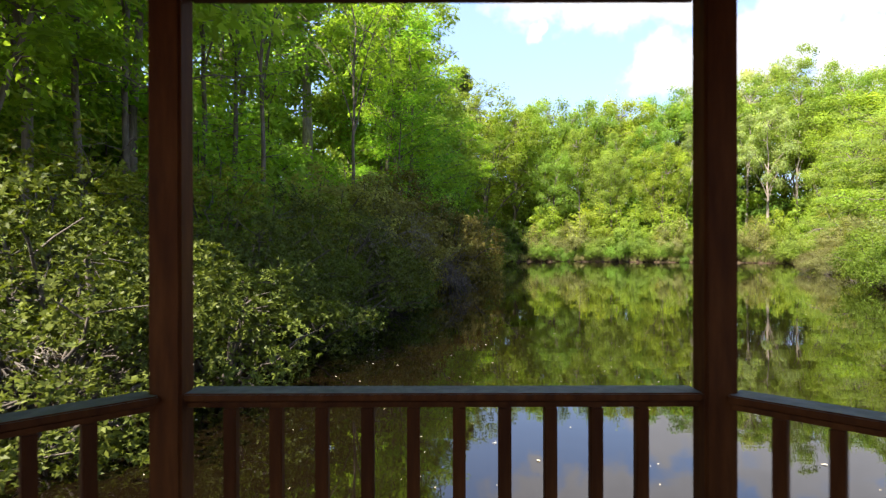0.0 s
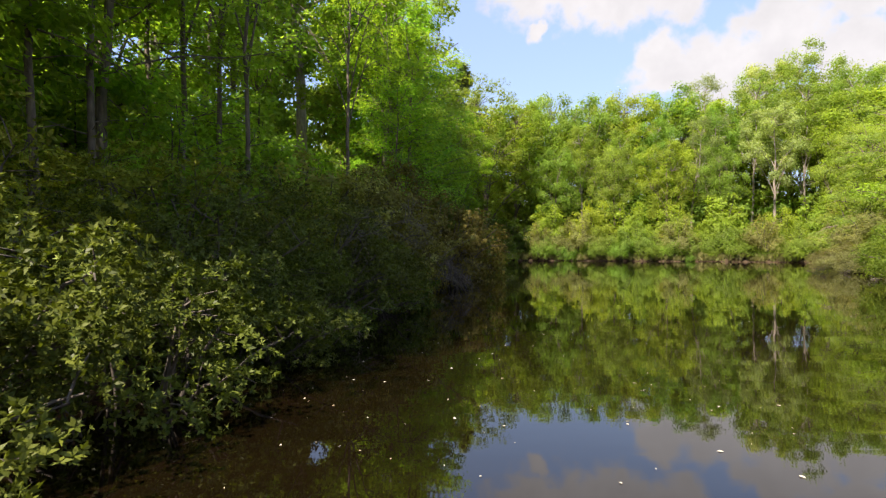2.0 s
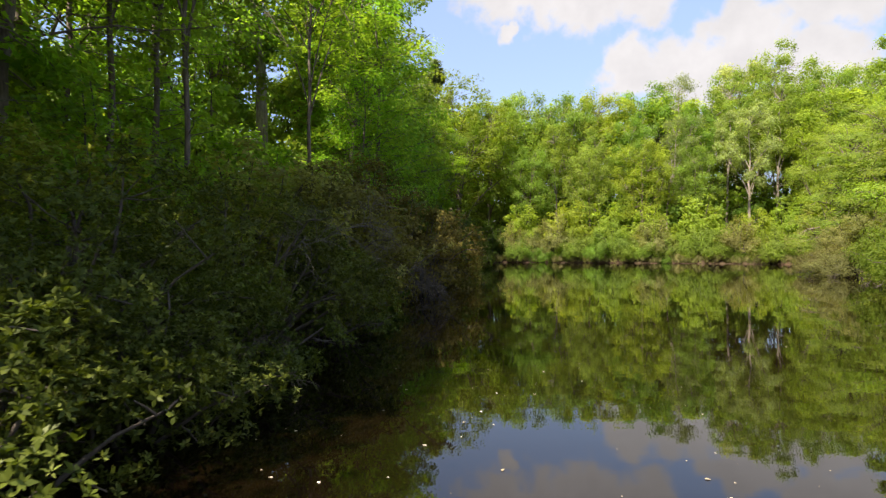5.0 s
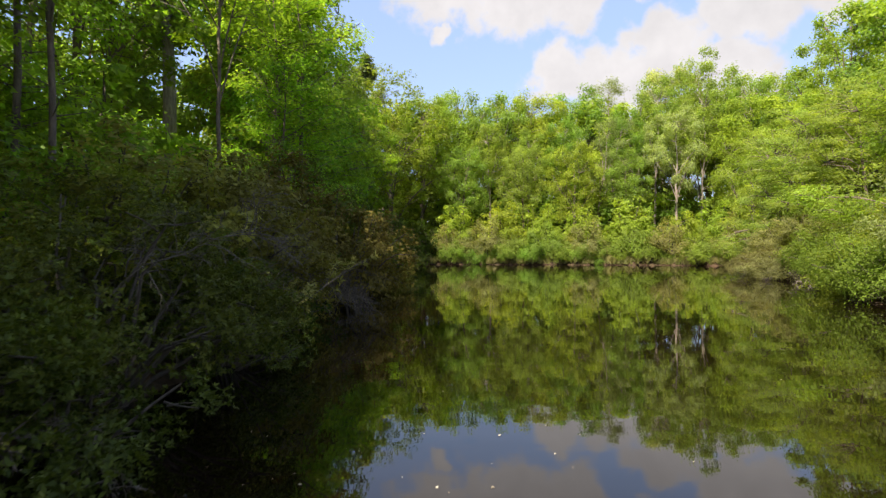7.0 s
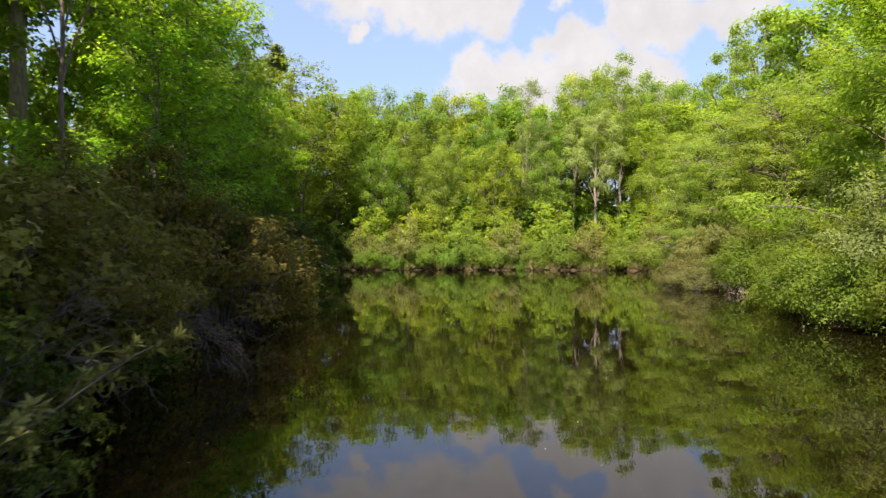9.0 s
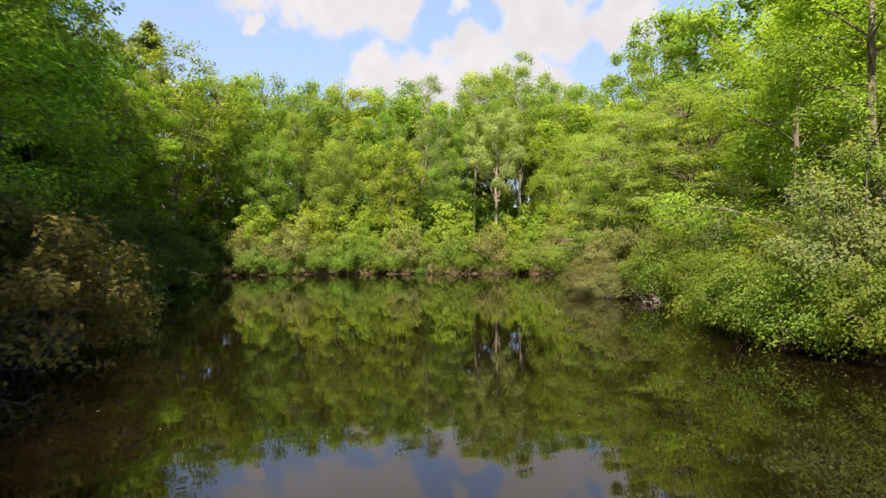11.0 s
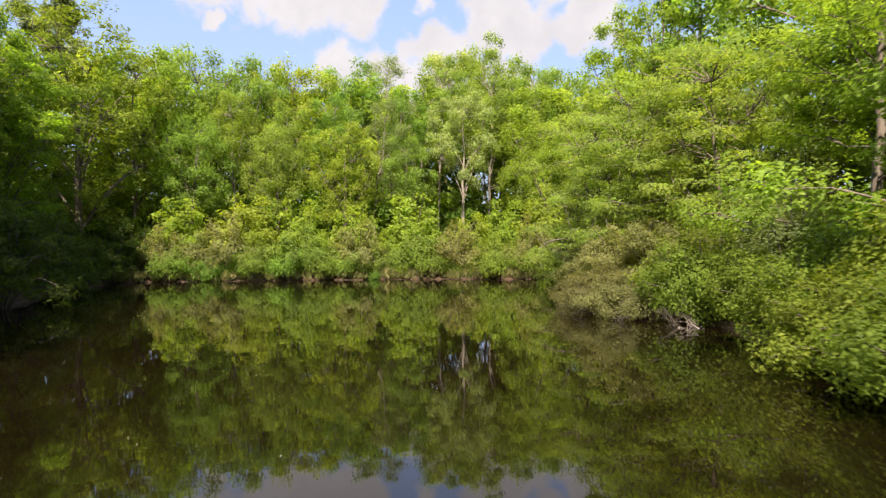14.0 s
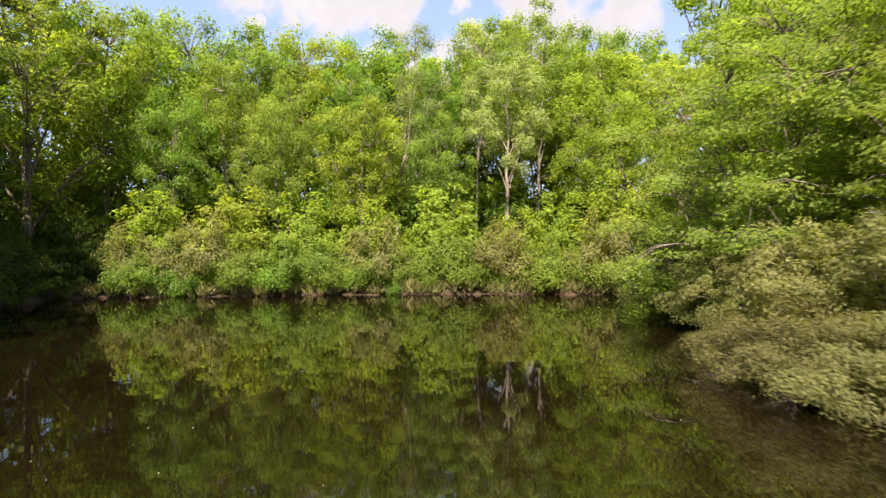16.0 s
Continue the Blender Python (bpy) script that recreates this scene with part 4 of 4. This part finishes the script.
# leaf colour darkened in place of the tall wood's shade
place(make_shrub(45, 2.6, 3.8, L_DEEP_SHADE, "green shrub of the bank, its shade put into the dark leaf colour", per=50, size=0.15, plain=True), [(-1.9, 16.4, 0.45, 0), (-1.4, 23.0, 0.4, 40), (-1.9, 20.0, 0.45, 100), (-1.15, 20.7, 0.36, 200), (6.3, 67.6, 0.75, 60), (7.4, 69.8, 0.7, 150), (9.0, 71.2, 0.7, 10), (10.2, 73.0, 0.9, 100), (8.0, 74.0, 1.1, 240), (5.8, 65.2, 0.75, 220), (5.3, 62.6, 0.7, 300), (6.6, 71.2, 0.6, 90), (-1.9, 26.8, 0.5, 10), (-0.4, 31, 0.85, 0), (-2, 31, 1.3, 60), (0.6, 37.5, 0.9, 120), (3.8, 61, 0.9, 20), (4.0, 66.5, 0.9, 50), (-1, 37, 1.3, 200), (1.4, 44, 0.95, 250), (0, 44, 1.2, 10), (3.2, 51, 1.1, 80), (3.6, 57, 1.1, 190), (4.2, 63, 1.1, 260), (5.0, 69.5, 1.0, 30), (1, 58, 1.4, 90), (-3, 52, 1.5, 40), (-4, 60, 1.5, 90), (-2, 66, 1.5, 200), (1.5, 72, 1.4, 310), (-5, 44, 1.5, 20), (3.2, 73, 1.3, 60), (-1, 57, 1.5, 10)], BRUSH)

place(make_shrub(47, 2.6, 4.4, L_CANOPY, "sunlit sapling under the trees of the bank", stems=18, per=64, size=0.15, clump=0.8, plain=True), [(-7.2, 17.5, 0.9, 0), (-9, 24, 1.0, 60), (-6.4, 30.5, 1.0, 120), (-11.5, 19.5, 1.1, 200), (-4.2, 28.5, 0.8, 280), (-13, 28, 1.1, 20), (-8, 36, 1.1, 100), (-12, 14.5, 1.0, 310)], BRUSH)

# shrubs of the right bank
place(make_shrub(51, 2.3, 1.7, L_EVERGREEN, "low dense grey-olive shrub trailing twigs into the water", stems=34, per=125, size=0.065, clump=0.38, plain=True), [(24.7, 37.6, (0.9, 0.75), 0), (24.2, 35.7, (0.9, 0.8), 100), (27.0, 40.4, (0.6, 0.6), 60)], BRUSH)
place(make_shrub(54, 2.5, 3.6, L_OLIVE, "grey-olive shrub behind the water's edge", stems=30, per=130, size=0.085, clump=0.4, plain=True), [(27.1, 38.6, (0.9, 0.9), 0), (26.7, 36.2, (0.95, 0.95), 120), (29.4, 41.6, (0.8, 0.72), 240), (30.4, 43.8, 0.85, 20)], BRUSH)
place(make_shrub(52, 2.2, 2.5, L_FRESH, "bright green bush with layered leaves over the water", stems=26, per=80, size=0.096, clump=0.5, flat=0.7, up=0.4, plain=True), [(24.9, 33.2, 0.95, 0), (26.4, 33.9, 1.15, 70), (24.6, 30.6, 0.85, 0), (22.4, 28.0, 0.9, 120), (20.0, 25.8, 0.85, 240), (24.0, 27.0, 1.25, 60), (17.6, 23.6, 0.8, 10), (32.5, 47.2, 1.1, 180), (20.8, 24.2, 1.2, 300), (17.3, 21.4, 0.75, 200), (17.4, 18.2, 0.8, 90), (17.0, 20.0, 0.72, 20)], BRUSH)
place(make_shrub(53, 2.2, 4.4, L_GREY, "tall dull-green evergreen shrub behind the bank", stems=24, per=110, size=0.10, clump=0.55, plain=True), [(22.2, 23.2, 1.05, 0), (17.9, 21.0, 0.9, 100), (34.6, 49.5, 1.1, 10), (38, 52.2, 1.0, 200), (26.8, 30.8, 1.0, 50)], BRUSH)

# ---- dead wood and small things ----
DEAD = "dead branches at the water's edge"


def lay(ob, x, y, z, turn, tilt=0.0, sc=1.0):
    ob["group"] = DEAD
    ob.matrix_basis = pose(x, y, z, 0, tilt, turn) @ Matrix.Scale(sc, 4)


lay(make_dead_bush(61, 1.6, "bare grey branch standing out of the laurel thicket", up=1.0, arch=0.4, twigs=30, mat=TWIG_GREY), -2.0, 12.2, 1.25, 0)
lay(make_dead_bush(62, 2.4, "bare grey branch standing out of the dull shrubs", up=0.9, arch=0.4, twigs=24, mat=TWIG_GREY), -2.4, 17.2, 0.7, 5)
lay(make_dead_bush(63, 1.4, "tangle of bare twigs drooping to the water", up=0.5, arch=0.6, twigs=26), -4.7, 4.9, gz(-4.7, 4.9) + 0.3, -10)
lay(make_dead_bush(64, 2.6, "bare weathered branch drooping to the water", up=0.5, arch=0.42, twigs=28, mat=TWIG_GREY), -1.4, 24.2, 0.35, -20)
lay(make_dead_bush(65, 3.0, "bare weathered branch reaching over the water", up=0.7, arch=0.4, twigs=30, mat=TWIG_GREY), -0.8, 27.0, 0.35, 0)
lay(make_dead_bush(68, 1.9, "bare grey shoots arching from the thicket down to the water", up=0.7, arch=0.75, twigs=34, mat=TWIG), -1.5, 20.2, 1.0, -15)
lay(make_dead_bush(69, 1.8, "bare grey-brown shoots arching over the water", up=0.6, arch=0.7, twigs=34, mat=TWIG), -1.2, 21.6, 0.9, -30)
lay(make_dead_bush(66, 2.0, "bleached dead branch lying in the shallows", up=0.12, arch=0.25, twigs=8), 23.9, 33.0, 0.34, 225)
lay(make_dead_bush(71, 1.2, "dry brown twigs trailing into the water below the shrub", up=0.25, arch=0.3, twigs=26, mat=TWIG), 23.6, 36.6, 0.22, 190)
lay(make_dead_bush(72, 1.2, "dry grey twigs at the water's edge below the shrub", up=0.25, arch=0.3, twigs=24, mat=TWIG_GREY), 23.5, 35.2, 0.22, 215)
lay(make_dead_bush(73, 1.3, "reddish dry twigs at the foot of the shrub", up=0.3, arch=0.3, twigs=22, mat=TWIG), 24.4, 38.2, 0.22, 160)
lay(make_dead_bush(74, 1.4, "grey bare twigs hanging over the earth edge", up=0.3, arch=0.35, twigs=22, mat=TWIG_GREY), 23.8, 33.8, 0.22, 230)
lay(make_dead_bush(67, 0.9, "bare twigs hanging from the bank into the water", up=0.5, arch=0.6, twigs=24, mat=TWIG_GREY), -2.3, 10.3, 0.5, 20)


def make_bough(seed, label, foot, tip):
    """A live bough that reaches out of the thicket, with whorls of leaves at its twig ends, their sunlight put into a
    golden colour.
    """
    rng = np.random.default_rng(seed)
    tb = Tubes()
    foot, tip = np.array(foot, float), np.array(tip, float)
    q = np.linspace(0, 1, 9)[:, None]
    span = np.linalg.norm(tip - foot)
    line = foot + (tip - foot) * q + np.array([0, 0, -0.10]) * span * np.sin(q * math.pi) + np.cumsum(rng.normal(size=(9, 3)) * 0.012 * span, 0) * q
    tb.add(line, 0.017 * (1 - 0.7 * q[:, 0]), 6)
    ends, axes = [], []
    for k in range(15):
        w = 0.4 + 0.6 * (k + rng.uniform(0, 1)) / 15
        b0 = np.array([np.interp(w, q[:, 0], line[:, j]) for j in range(3)])
        d = unit(unit(tip - foot) * 0.7 + rng.normal(size=3) * 0.55 + np.array([0, 0, 0.3]))
        twig = b0 + d * rng.uniform(0.14, 0.36) * q[::4]
        tb.add(twig, 0.006 * (1 - 0.6 * q[::4, 0]), 4)
        for e in (twig[-1], twig[-1] + rng.normal(size=3) * 0.05, twig[1] + rng.normal(size=3) * 0.03):
            ends.append(e)
            axes.append(unit(d + np.array([0, 0, 0.5]) + rng.normal(size=3) * 0.3))
    ob = thing("laurel_bough", label, "branch")
    part("twig", tb.mesh("twig", TWIG_GREY), ob)
    part("foliage", rosettes("foliage", rng, np.array(ends), np.array(axes), 0.085, L_SUN_GOLD, 7, 0.6, 0.36), ob)
    return ob


make_bough(75, "laurel bough reaching over the water, sunlight put into its golden leaf colour", (-1.9, 13.9, 0.8), (0.45, 13.55, 1.5))


def make_log(label, pts, r):
    tb = Tubes()
    rng = np.random.default_rng(7)
    p = np.array(pts, float)
    k = np.linspace(0, len(p) - 1, 14)
    line = np.stack([np.interp(k, np.arange(len(p)), p[:, j]) for j in range(3)], 1) + rng.normal(size=(14, 3)) * 0.02
    tb.add(line, r * (1 - 0.55 * np.linspace(0, 1, 14)) * rng.uniform(0.9, 1.1, 14), 9)
    for i in (5, 8, 11):
        q = np.linspace(0, 1, 5)[:, None]
        d = unit(rng.normal(size=3) + np.array([0.4, -0.2, 0.1]))
        tb.add(line[i] + d * 0.6 * q + rng.normal(size=(5, 3)) * 0.03 * q, r * 0.3 * (1 - 0.8 * q[:, 0]) + 0.003, 5)
    ob = tagged(new("fallen_log", tb.mesh("fallen_log", DRIFT)), label, "log", DEAD)
    return ob


make_log("bleached fallen trunk lying from the bank into the pond", [(-4.4, 26.6, 0.8), (-3.0, 27.2, 0.62), (-2.1, 27.5, 0.5), (-0.4, 27.2, 0.38)], 0.055)
make_log("short pale log caught in the twigs on the bank", [(24.7, 34.5, 0.6), (24.0, 33.2, 0.36), (23.2, 31.8, -0.03)], 0.036)


def make_flecks():
    rng = np.random.default_rng(5)
    n1, n2 = 190, 160
    x = np.concatenate([rng.uniform(-2.4, 3.2, n1), rng.uniform(0, 22, n2)])
    y = np.concatenate([rng.uniform(2.4, 12.5, n1), rng.uniform(12, 45, n2)])
    at = np.stack([x, y, np.full(len(x), 0.004)], 1)
    ang = rng.uniform(0, 6.3, len(x))
    ax = np.stack([np.cos(ang), np.sin(ang), 0 * x], 1)
    size = rng.choice([0.016, 0.026, 0.04], len(x), p=[0.45, 0.38, 0.17]) * rng.uniform(0.7, 1.3, len(x))
    v = leaf_quads(at, ax, np.tile([0, 0, 1.0], (len(x), 1)), size, size * 0.6, 0.1)
    v[:, 2] = np.maximum(v[:, 2], 0.003)
    tagged(new("floating_petals", quads("floating_petals", v, np.arange(4 * len(x)).reshape(-1, 4), M_FLECK)), "pale petals and bits of leaf floating on the water", "petals", kind="stuff")


make_flecks()


def make_bank_grass():
    """Tufts of dry and green grass along the lip of the far bank."""
    rng = np.random.default_rng(11)
    edge = [(7.6, 70.3), (12, 70.1), (20.5, 67.0), (27.6, 64.4), (35.8, 59.9), (39.4, 56.6)]
    p = np.array(edge)
    seg = np.linalg.norm(np.diff(p, axis=0), axis=1)
    run = np.concatenate([[0], np.cumsum(seg)])
    tufts = rng.uniform(0, run[-1], 1100)
    per = 16
    t = np.repeat(tufts, per) + rng.normal(size=1100 * per) * 0.07
    n = len(t)
    back = np.repeat(rng.uniform(-0.8, 0.5, 1100), per) + rng.normal(size=n) * 0.05
    x, y = np.interp(t, run, p[:, 0]) + back * 0.35, np.interp(t, run, p[:, 1]) + back
    z = ground_height(x, y)
    keep = z > 0.03
    at = np.stack([x, y, z - 0.02], 1)[keep]
    n = len(at)
    axis = unit(np.stack([rng.normal(size=n) * 0.4, rng.normal(size=n) * 0.4 - 0.35, np.ones(n)], 1))
    normal = unit(rng.normal(size=(n, 3)) * np.array([1, 1, 0.2]) + np.array([0, -0.6, 0]))
    s = rng.uniform(0.3, 0.75, n)
    v = leaf_quads(at, axis, normal, s, s * 0.13, 0.1)
    tagged(new("bank_grass", quads("bank_grass", v, np.arange(4 * n).reshape(-1, 4), L_STRAW)), "tufts of dry and green grass on the earth bank", "grass", kind="stuff")


make_bank_grass()
